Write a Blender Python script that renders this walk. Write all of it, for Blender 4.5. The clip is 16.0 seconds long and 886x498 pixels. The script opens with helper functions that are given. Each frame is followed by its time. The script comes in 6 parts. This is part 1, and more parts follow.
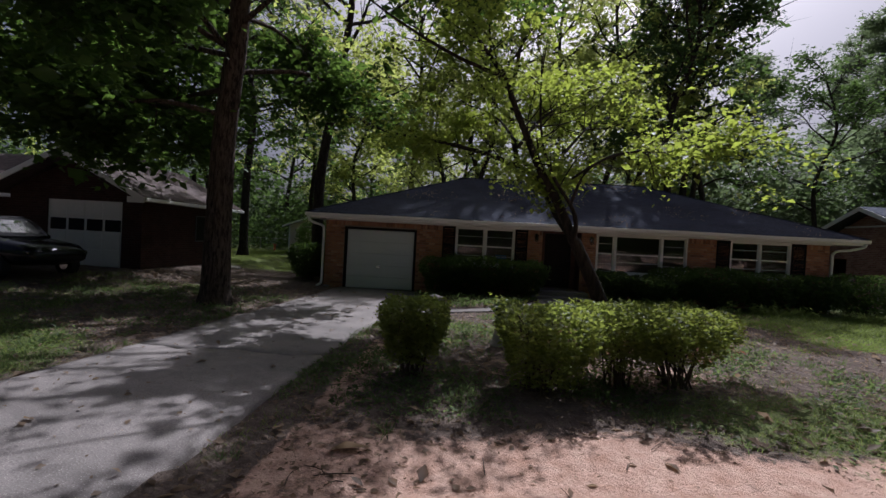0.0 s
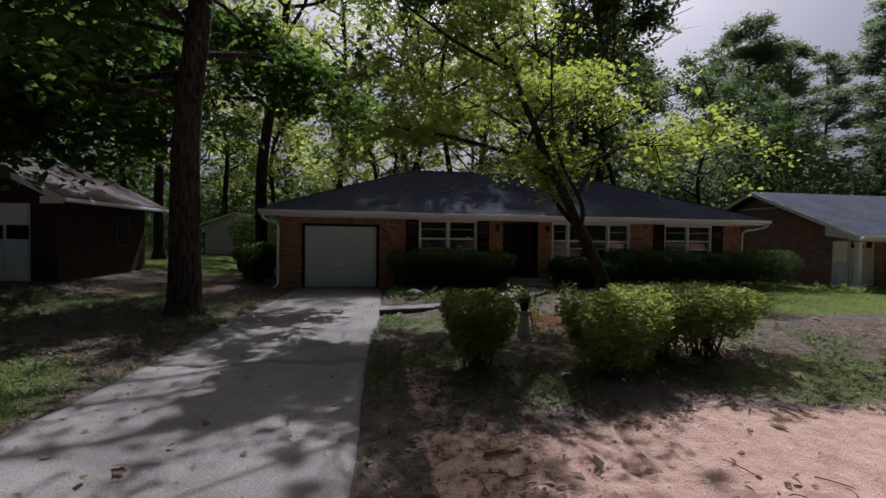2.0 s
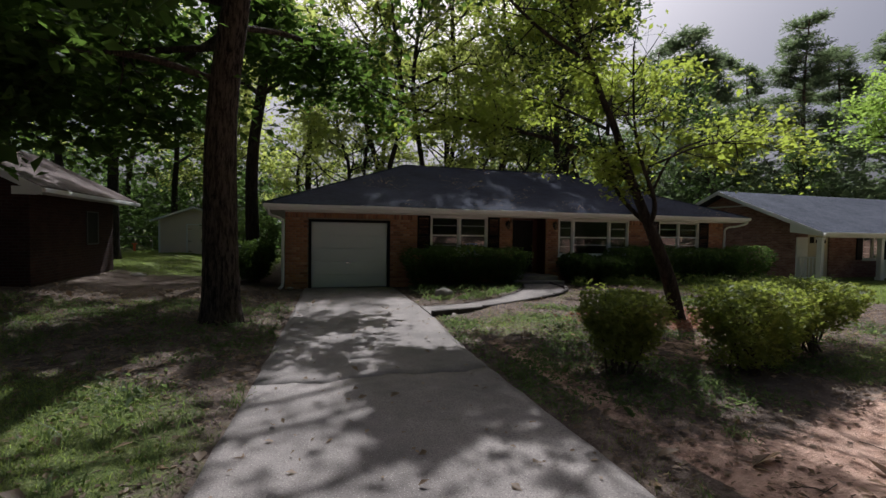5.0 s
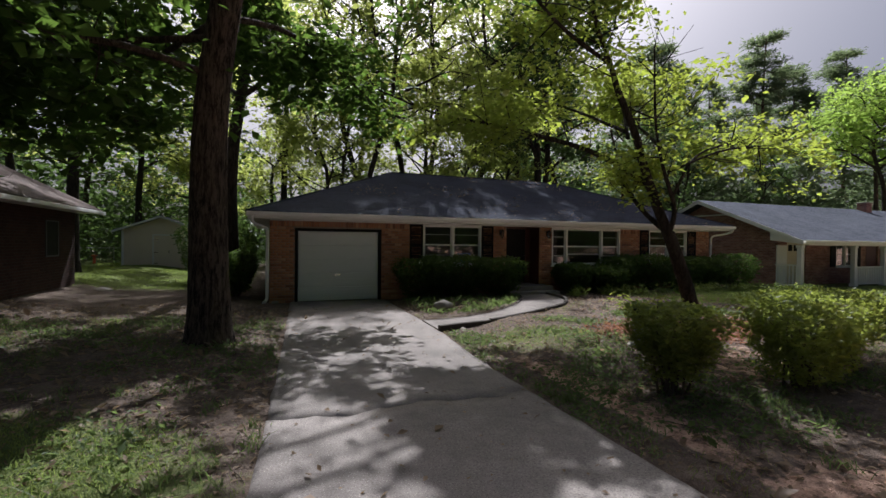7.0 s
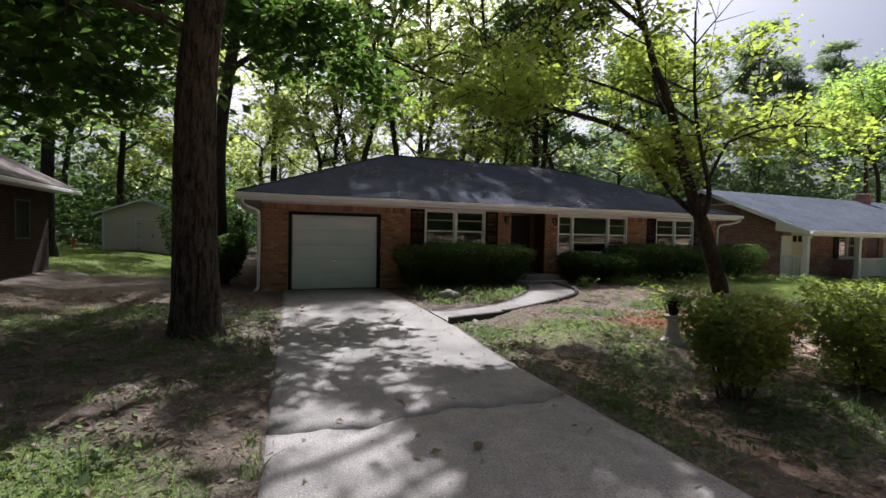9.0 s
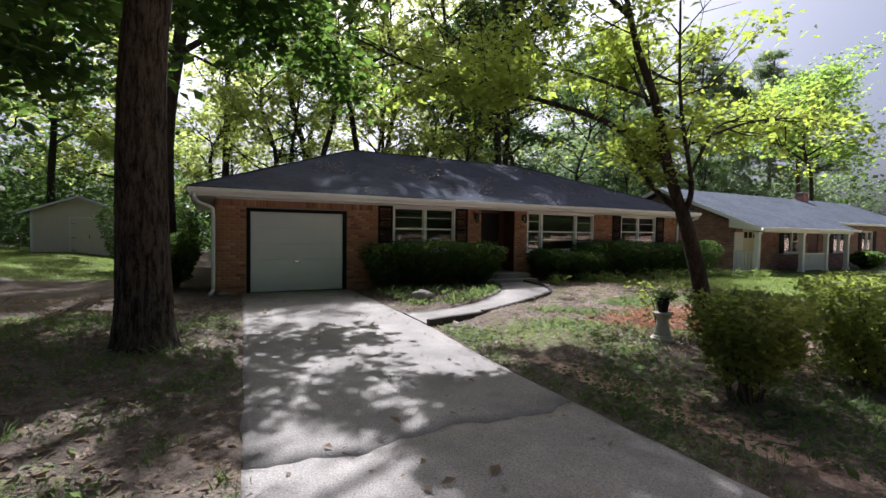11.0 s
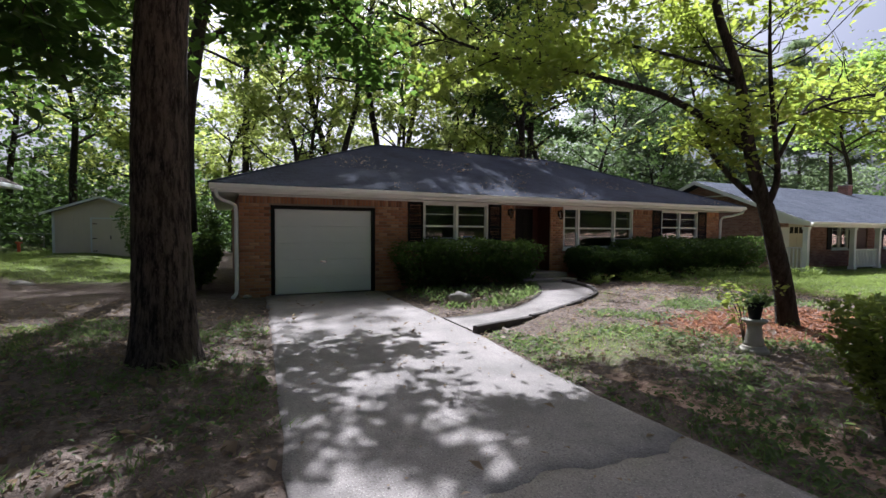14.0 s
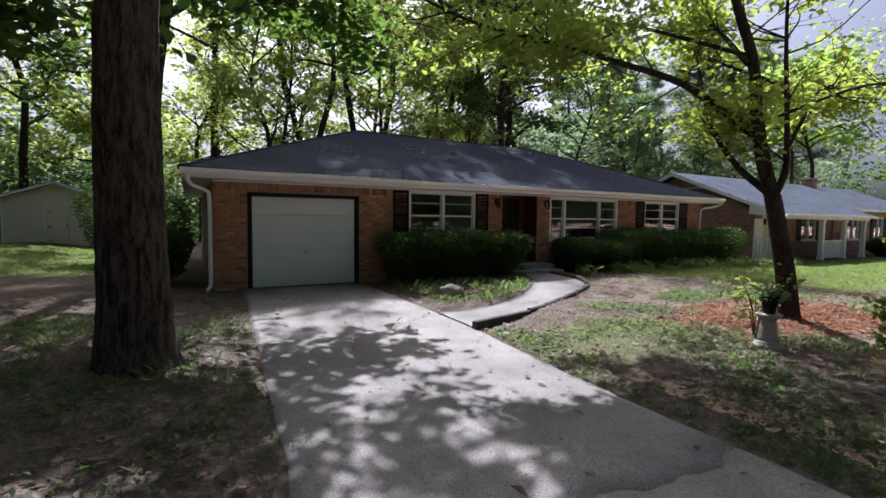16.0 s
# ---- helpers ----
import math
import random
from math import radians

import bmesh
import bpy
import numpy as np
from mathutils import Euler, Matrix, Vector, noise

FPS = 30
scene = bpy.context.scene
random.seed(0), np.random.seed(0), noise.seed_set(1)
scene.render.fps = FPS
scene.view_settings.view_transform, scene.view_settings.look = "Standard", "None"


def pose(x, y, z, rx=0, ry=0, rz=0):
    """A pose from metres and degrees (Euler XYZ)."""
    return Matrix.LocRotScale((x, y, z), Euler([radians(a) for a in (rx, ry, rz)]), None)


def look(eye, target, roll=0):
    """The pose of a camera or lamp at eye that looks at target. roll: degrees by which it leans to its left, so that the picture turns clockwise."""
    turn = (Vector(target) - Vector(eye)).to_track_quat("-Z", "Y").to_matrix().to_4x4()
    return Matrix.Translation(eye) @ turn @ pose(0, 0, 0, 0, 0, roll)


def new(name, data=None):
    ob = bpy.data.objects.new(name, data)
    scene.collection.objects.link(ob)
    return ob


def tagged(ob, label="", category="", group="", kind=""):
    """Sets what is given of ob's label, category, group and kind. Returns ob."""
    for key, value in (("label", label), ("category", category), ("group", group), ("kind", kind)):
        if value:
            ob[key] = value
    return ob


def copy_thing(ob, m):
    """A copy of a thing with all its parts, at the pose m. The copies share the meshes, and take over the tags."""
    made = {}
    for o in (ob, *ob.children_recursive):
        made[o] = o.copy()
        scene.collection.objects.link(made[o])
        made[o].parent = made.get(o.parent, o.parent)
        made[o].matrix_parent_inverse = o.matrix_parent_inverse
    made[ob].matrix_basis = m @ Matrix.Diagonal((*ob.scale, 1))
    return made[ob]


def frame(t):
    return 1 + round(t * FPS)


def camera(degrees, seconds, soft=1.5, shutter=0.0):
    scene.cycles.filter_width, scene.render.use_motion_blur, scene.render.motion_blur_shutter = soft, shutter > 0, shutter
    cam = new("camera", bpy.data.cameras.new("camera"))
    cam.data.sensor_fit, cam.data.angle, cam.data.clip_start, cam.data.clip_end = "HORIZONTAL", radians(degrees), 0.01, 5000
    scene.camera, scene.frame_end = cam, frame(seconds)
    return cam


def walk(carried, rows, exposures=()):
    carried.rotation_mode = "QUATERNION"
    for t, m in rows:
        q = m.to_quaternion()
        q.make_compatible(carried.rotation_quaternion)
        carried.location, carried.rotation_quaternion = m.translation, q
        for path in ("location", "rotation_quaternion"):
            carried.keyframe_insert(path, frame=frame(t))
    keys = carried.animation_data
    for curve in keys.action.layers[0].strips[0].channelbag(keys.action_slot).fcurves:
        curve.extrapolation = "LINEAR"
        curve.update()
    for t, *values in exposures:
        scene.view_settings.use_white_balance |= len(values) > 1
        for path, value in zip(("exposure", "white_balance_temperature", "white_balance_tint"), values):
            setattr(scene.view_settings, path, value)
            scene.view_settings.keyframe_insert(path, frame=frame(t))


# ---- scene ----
cam = camera(88.2, 16.0)
PATH = [
    (0, (0.584, -0.252, 1.775), (0.483, 1.745, 1.736), 3.1),
    (0.5, (0.078, -0.171, 1.72), (0.146, 1.828, 1.713), 0.9),
    (1, (-0.409, -0.119, 1.721), (-0.196, 1.869, 1.723), 1.8),
    (1.5, (-0.978, -0.152, 1.77), (-0.611, 1.814, 1.744), 0.1),
    (2, (-1.41, -0.065, 1.733), (-1.097, 1.91, 1.675), 0.9),
    (2.5, (-1.872, 0.047, 1.754), (-1.458, 2.004, 1.725), 3.4),
    (3, (-2.351, 0.06, 1.756), (-1.842, 1.994, 1.742), 3.7),
    (3.5, (-2.814, 0.197, 1.72), (-2.432, 2.16, 1.675), 2.9),
    (6, (-4.145, 1.372, 1.677), (-3.423, 3.236, 1.604), 0.7),
    (6.5, (-4.265, 1.532, 1.661), (-3.572, 3.407, 1.603), 2.6),
    (7, (-4.298, 1.756, 1.666), (-3.589, 3.626, 1.643), 0.6),
    (7.5, (-4.301, 1.896, 1.655), (-3.559, 3.751, 1.562), 2.5),
    (8, (-4.348, 2.103, 1.593), (-3.559, 3.939, 1.506), 2.1),
    (8.5, (-4.399, 2.337, 1.592), (-3.636, 4.181, 1.457), 3.2),
    (9, (-4.401, 2.612, 1.586), (-3.647, 4.463, 1.514), 1.2),
    (11.5, (-4.555, 3.227, 1.533), (-3.619, 4.993, 1.462), 1.0),
    (12, (-4.566, 3.247, 1.537), (-3.654, 5.025, 1.479), 1.2),
    (12.5, (-4.562, 3.372, 1.534), (-3.714, 5.182, 1.464), 1.3),
    (13, (-4.537, 3.637, 1.525), (-3.741, 5.471, 1.481), 1.2),
    (13.5, (-4.558, 3.861, 1.517), (-3.76, 5.692, 1.414), 1.3),
    (14, (-4.602, 4.12, 1.507), (-3.739, 5.923, 1.427), 0.4),
    (14.5, (-4.604, 4.363, 1.489), (-3.752, 6.171, 1.409), 1.9),
    (15, (-4.584, 4.567, 1.496), (-3.737, 6.376, 1.397), 1.2),
    (15.5, (-4.634, 4.655, 1.499), (-3.688, 6.412, 1.37), 1.3),
    (16, (-4.738, 4.681, 1.501), (-3.768, 6.426, 1.378), 0.7),
]
walk(cam, [(t, look(eye, target, roll)) for t, eye, target, roll in PATH],
     [(0, -0.15, 5450, 16), (2.6, -0.2, 5450, 15), (3.1, 0.4, 5500, 12), (3.7, 0.25, 5600, 11), (6.0, 0.05, 5700, 11), (7.0, 0.4, 5700, 11), (8.0, 0.8, 5650, 11), (9.0, 0.95, 5600, 10), (11.5, 1.2, 5500, 11), (16, 1.15, 5350, 13)])

# ---- world, sun ----
SUN_AZ, SUN_EL = 17.0, 52.0     # degrees clockwise from +y, and above the horizon
world = bpy.data.worlds.new("world")
scene.world = world
world.use_nodes = True
wn = world.node_tree
sky = wn.nodes.new("ShaderNodeTexSky")
sky.sky_type, sky.sun_disc = "NISHITA", False
sky.sun_elevation, sky.sun_rotation = radians(SUN_EL), radians(SUN_AZ)
sky.dust_density, sky.air_density, sky.ozone_density = 9.0, 0.4, 0.2
wn.links.new(sky.outputs[0], wn.nodes["Background"].inputs[0])
wn.nodes["Background"].inputs[1].default_value = 0.074
sun_data = bpy.data.lights.new("sun", "SUN")
sun_data.energy, sun_data.angle, sun_data.color = 5.0, radians(0.7), (1.0, 0.95, 0.88)
sun = new("sun", sun_data)
to_sun = Vector((math.sin(radians(SUN_AZ)) * math.cos(radians(SUN_EL)), math.cos(radians(SUN_AZ)) * math.cos(radians(SUN_EL)), math.sin(radians(SUN_EL))))
sun.matrix_world = look(to_sun * 60, (0, 0, 0))

# ---- materials ----


class Mat:
    """A node material with short calls for its nodes."""

    def __init__(self, name):
        self.m = bpy.data.materials.new(name)
        self.m.use_nodes = True
        self.t = self.m.node_tree
        self.b = self.t.nodes["Principled BSDF"]
        self.co = self.n("ShaderNodeTexCoord").outputs["Object"]

    def n(self, kind):
        return self.t.nodes.new(kind)

    def link(self, a, b):
        self.t.links.new(a, b)

    def noise(self, scale, detail=4.0, rough=0.6, stretch=None):
        node = self.n("ShaderNodeTexNoise")
        node.inputs["Scale"].default_value, node.inputs["Detail"].default_value, node.inputs["Roughness"].default_value = scale, detail, rough
        co = self.co
        if stretch:
            mp = self.n("ShaderNodeMapping")
            mp.inputs["Scale"].default_value = stretch
            self.link(co, mp.inputs[0])
            co = mp.outputs[0]
        self.link(co, node.inputs["Vector"])
        return node.outputs["Fac"]

    def ramp(self, fac, *stops):
        node = self.n("ShaderNodeValToRGB")
        while len(node.color_ramp.elements) < len(stops):
            node.color_ramp.elements.new(0.5)
        for e, (p, c) in zip(node.color_ramp.elements, stops):
            e.position, e.color = p, (*c, 1) if not isinstance(c, float) else (c, c, c, 1)
        self.link(fac, node.inputs[0])
        return node.outputs[0]

    def mix(self, fac, a, b, blend="MIX"):
        node = self.n("ShaderNodeMix")
        node.data_type, node.blend_type = "RGBA", blend
        for sock, v in ((node.inputs[0], fac), (node.inputs[6], a), (node.inputs[7], b)):
            if isinstance(v, (int, float)):
                sock.default_value = v
            elif isinstance(v, tuple):
                sock.default_value = (*v, 1)
            else:
                self.link(v, sock)
        return node.outputs[2]

    def math(self, op, a, b=0.5):
        node = self.n("ShaderNodeMath")
        node.operation = op
        for sock, v in ((node.inputs[0], a), (node.inputs[1], b)):
            if isinstance(v, (int, float)):
                sock.default_value = v
            else:
                self.link(v, sock)
        return node.outputs[0]

    def bump(self, height, strength=0.4, distance=0.01):
        node = self.n("ShaderNodeBump")
        node.inputs["Strength"].default_value, node.inputs["Distance"].default_value = strength, distance
        self.link(height, node.inputs["Height"])
        self.link(node.outputs[0], self.b.inputs["Normal"])

    def set(self, colour=None, rough=0.7, metal=0.0, spec=0.4):
        if colour is not None:
            if isinstance(colour, tuple):
                self.b.inputs["Base Color"].default_value = (*colour, 1)
            else:
                self.link(colour, self.b.inputs["Base Color"])
        self.b.inputs["Roughness"].default_value, self.b.inputs["Metallic"].default_value = rough, metal
        self.b.inputs["Specular IOR Level"].default_value = spec
        return self.m


def plain(name, c, rough=0.6, vary=0.12, scale=6.0, metal=0.0, bump=0.15, spec=0.4):
    """Paint or stuff of one colour, with faint stains and grain."""
    k = Mat(name)
    big, fine = k.noise(scale, 5), k.noise(scale * 18, 3)
    col = k.mix(k.ramp(big, (0.3, 0.0), (0.75, 1.0)), tuple(v * (1 - vary) for v in c), c)
    col = k.mix(k.math("MULTIPLY", fine, 0.25), col, tuple(v * (1 - 1.6 * vary) for v in c))
    k.bump(fine, bump, 0.003)
    return k.set(col, rough, metal, spec)


def leafy(name, dark, light, glow, gloss=0.12):
    """Leaves: diffuse, let light through, with a faint gloss; the colour varies from leaf to leaf."""
    k = Mat(name)
    geo = k.n("ShaderNodeNewGeometry").outputs["Random Per Island"]
    col = k.ramp(geo, (0.0, dark), (0.6, tuple((a + b) / 2 for a, b in zip(dark, light))), (1.0, light))
    big = k.noise(0.7, 3)
    col = k.mix(k.ramp(big, (0.35, 0.0), (0.7, 0.6)), col, light)
    k.set(col, 0.5, 0.0, gloss * 2)
    tr = k.n("ShaderNodeBsdfTranslucent")
    k.link(k.mix(0.65, col, glow), tr.inputs[0])
    mx = k.n("ShaderNodeMixShader")
    mx.inputs[0].default_value = 0.58
    k.link(k.b.outputs[0], mx.inputs[1])
    k.link(tr.outputs[0], mx.inputs[2])
    k.link(mx.outputs[0], k.t.nodes["Material Output"].inputs[0])
    return k.m


def bark(name, a, b, scale=7.0):
    k = Mat(name)
    ridge = k.noise(scale * 2.2, 7, 0.75, (1, 1, 0.2))
    patch = k.noise(1.3, 4)
    col = k.mix(k.ramp(ridge, (0.42, 0.0), (0.58, 1.0)), a, b)
    col = k.mix(k.ramp(patch, (0.5, 0.0), (0.75, 0.55)), col, (b[0] * 1.15, b[1] * 1.1, b[2] * 0.95))
    flake = k.noise(scale * 7, 4, 0.7, (1, 1, 0.4))
    col = k.mix(k.ramp(flake, (0.58, 0.0), (0.7, 0.6)), col, (b[0] * 1.9, b[1] * 1.85, b[2] * 1.8))
    k.bump(k.math("ADD", ridge, k.math("MULTIPLY", flake, 0.4)), 1.0, 0.06)
    return k.set(col, 0.9, 0, 0.2)


def brick_look(name, per_object):
    """Fired clay, its shade picked piece by piece."""
    k = Mat(name)
    if per_object:
        r = k.n("ShaderNodeObjectInfo").outputs["Random"]
    else:
        r = k.n("ShaderNodeNewGeometry").outputs["Random Per Island"]
    col = k.ramp(r, (0.0, (0.17, 0.068, 0.04)), (0.25, (0.33, 0.14, 0.066)), (0.5, (0.41, 0.20, 0.092)), (0.75, (0.33, 0.135, 0.08)), (1.0, (0.48, 0.29, 0.165)))
    n1, n2 = k.noise(9, 5), k.noise(70, 3)
    col = k.mix(k.ramp(n1, (0.35, 0.0), (0.8, 0.45)), col, (0.25, 0.14, 0.10))
    col = k.mix(k.math("MULTIPLY", n2, 0.16), col, (0.5, 0.36, 0.26))
    k.bump(n2, 0.5, 0.004)
    return k.set(col, 0.9, 0, 0.2)


def brick_sheet(name, c1, c2, mortar):
    """Far brickwork, where the joints are too fine to be pieces."""
    k = Mat(name)
    mp = k.n("ShaderNodeMapping")
    mp.inputs["Rotation"].default_value = (radians(90), 0, 0)
    sep = k.n("ShaderNodeSeparateXYZ")
    k.link(k.co, sep.inputs[0])
    com = k.n("ShaderNodeCombineXYZ")
    k.link(k.math("ADD", sep.outputs[0], sep.outputs[1]), com.inputs[0])
    k.link(sep.outputs[2], com.inputs[1])
    bt = k.n("ShaderNodeTexBrick")
    k.link(com.outputs[0], bt.inputs["Vector"])
    for key, v in (("Scale", 1.0), ("Brick Width", 0.21), ("Row Height", 0.075), ("Mortar Size", 0.008), ("Bias", 0.0)):
        bt.inputs[key].default_value = v
    for key, v in (("Color1", c1), ("Color2", c2), ("Mortar", mortar)):
        bt.inputs[key].default_value = (*v, 1)
    n1 = k.noise(2.5, 5)
    col = k.mix(k.ramp(n1, (0.4, 0.0), (0.75, 0.6)), bt.outputs["Color"], tuple(v * 0.55 for v in c1))
    k.bump(k.math("SUBTRACT", 1.0, bt.outputs["Fac"]), 0.6, 0.008)
    return k.set(col, 0.9, 0, 0.2)


def shingle(name, a, b):
    """Asphalt shingles in courses, with granules and streaks."""
    k = Mat(name)
    bt = k.n("ShaderNodeTexBrick")
    uv = k.n("ShaderNodeUVMap")
    k.link(uv.outputs[0], bt.inputs["Vector"])
    for key, v in (("Scale", 1.0), ("Brick Width", 0.30), ("Row Height", 0.14), ("Mortar Size", 0.007), ("Bias", -0.1)):
        bt.inputs[key].default_value = v
    bt.inputs["Color1"].default_value, bt.inputs["Color2"].default_value = (*a, 1), (*b, 1)
    bt.inputs["Mortar"].default_value = (*(v * 0.45 for v in a), 1)
    n1, n2 = k.noise(0.9, 5), k.noise(120, 2)
    col = k.mix(k.ramp(n1, (0.35, 0.0), (0.7, 0.6)), bt.outputs["Color"], tuple(v * 1.5 for v in b))
    worn = k.noise(9, 5, 0.7)
    col = k.mix(k.ramp(worn, (0.5, 0.0), (0.68, 0.7)), col, tuple(v * 0.4 for v in a))
    col = k.mix(k.math("MULTIPLY", n2, 0.35), col, tuple(v * 0.5 for v in a))
    k.bump(k.math("ADD", k.math("SUBTRACT", 1.0, bt.outputs["Fac"]), k.math("MULTIPLY", n2, 0.5)), 0.7, 0.012)
    return k.set(col, 0.9, 0, 0.12)


def concrete(name):
    k = Mat(name)
    big, mid, fine = k.noise(0.55, 6, 0.65), k.noise(3.5, 5), k.noise(60, 2, 0.7)
    vor = k.n("ShaderNodeTexVoronoi")
    vor.inputs["Scale"].default_value = 55
    k.link(k.co, vor.inputs["Vector"])
    col = k.mix(k.ramp(big, (0.35, 0.0), (0.68, 1.0)), (0.165, 0.145, 0.133), (0.33, 0.288, 0.264))
    col = k.mix(k.ramp(mid, (0.45, 0.0), (0.75, 0.5)), col, (0.15, 0.135, 0.12))
    col = k.mix(k.ramp(vor.outputs["Distance"], (0.12, 0.55), (0.3, 0.0)), col, (0.50, 0.45, 0.40))
    col = k.mix(k.ramp(fine, (0.5, 0.0), (0.66, 0.75)), col, (0.12, 0.105, 0.095))
    k.bump(k.math("ADD", fine, k.math("MULTIPLY", vor.outputs["Distance"], -1.0)), 0.5, 0.006)
    return k.set(col, 0.88, 0, 0.25)


def soil(name):
    """Earth with zones held by the mesh: turf, red clay, wood chips; the rest is grey-brown dirt and litter."""
    k = Mat(name)
    vc = k.n("ShaderNodeVertexColor")
    vc.layer_name = "zones"
    at = vc.outputs["Color"]
    sep = k.n("ShaderNodeSeparateColor")
    k.link(at, sep.inputs[0])
    big, mid, fine, spot = k.noise(0.8, 6), k.noise(4.5, 6, 0.65), k.noise(34, 4, 0.7), k.noise(14, 5, 0.7)
    dirt = k.mix(k.ramp(mid, (0.3, 0.0), (0.7, 1.0)), (0.085, 0.064, 0.052), (0.23, 0.175, 0.142))
    dirt = k.mix(k.ramp(fine, (0.45, 0.0), (0.7, 0.6)), dirt, (0.06, 0.043, 0.031))
    clay = k.mix(k.ramp(mid, (0.3, 0.0), (0.75, 1.0)), (0.43, 0.255, 0.18), (0.66, 0.46, 0.36))
    clay = k.mix(k.ramp(spot, (0.55, 0.0), (0.75, 0.4)), clay, (0.24, 0.135, 0.095))
    turf = k.mix(k.ramp(fine, (0.3, 0.0), (0.7, 1.0)), (0.050, 0.068, 0.024), (0.18, 0.215, 0.07))
    turf = k.mix(k.ramp(spot, (0.5, 0.0), (0.68, 0.6)), turf, (0.25, 0.22, 0.10))
    chip = k.mix(k.ramp(fine, (0.35, 0.0), (0.65, 1.0)), (0.10, 0.045, 0.028), (0.36, 0.17, 0.10))

    def edge(channel, width=0.25):
        v = k.math("ADD", channel, k.math("MULTIPLY", k.math("SUBTRACT", mid, 0.5), 1.1))
        v = k.math("ADD", v, k.math("MULTIPLY", k.math("SUBTRACT", spot, 0.5), 0.7))
        return k.ramp(v, (0.5 - width / 2, 0.0), (0.5 + width / 2, 1.0))
    col = k.mix(edge(sep.outputs[1]), dirt, clay)
    col = k.mix(edge(sep.outputs[0]), col, turf)
    col = k.mix(edge(sep.outputs[2]), col, chip)
    k.bump(k.math("ADD", fine, spot), 1.0, 0.035)
    return k.set(col, 0.95, 0, 0.15)


def pane_glass(name):
    k = Mat(name)
    k.b.inputs["Transmission Weight"].default_value = 1.0
    k.b.inputs["IOR"].default_value = 1.5
    return k.set((0.92, 0.95, 0.95), 0.02, 0, 0.5)


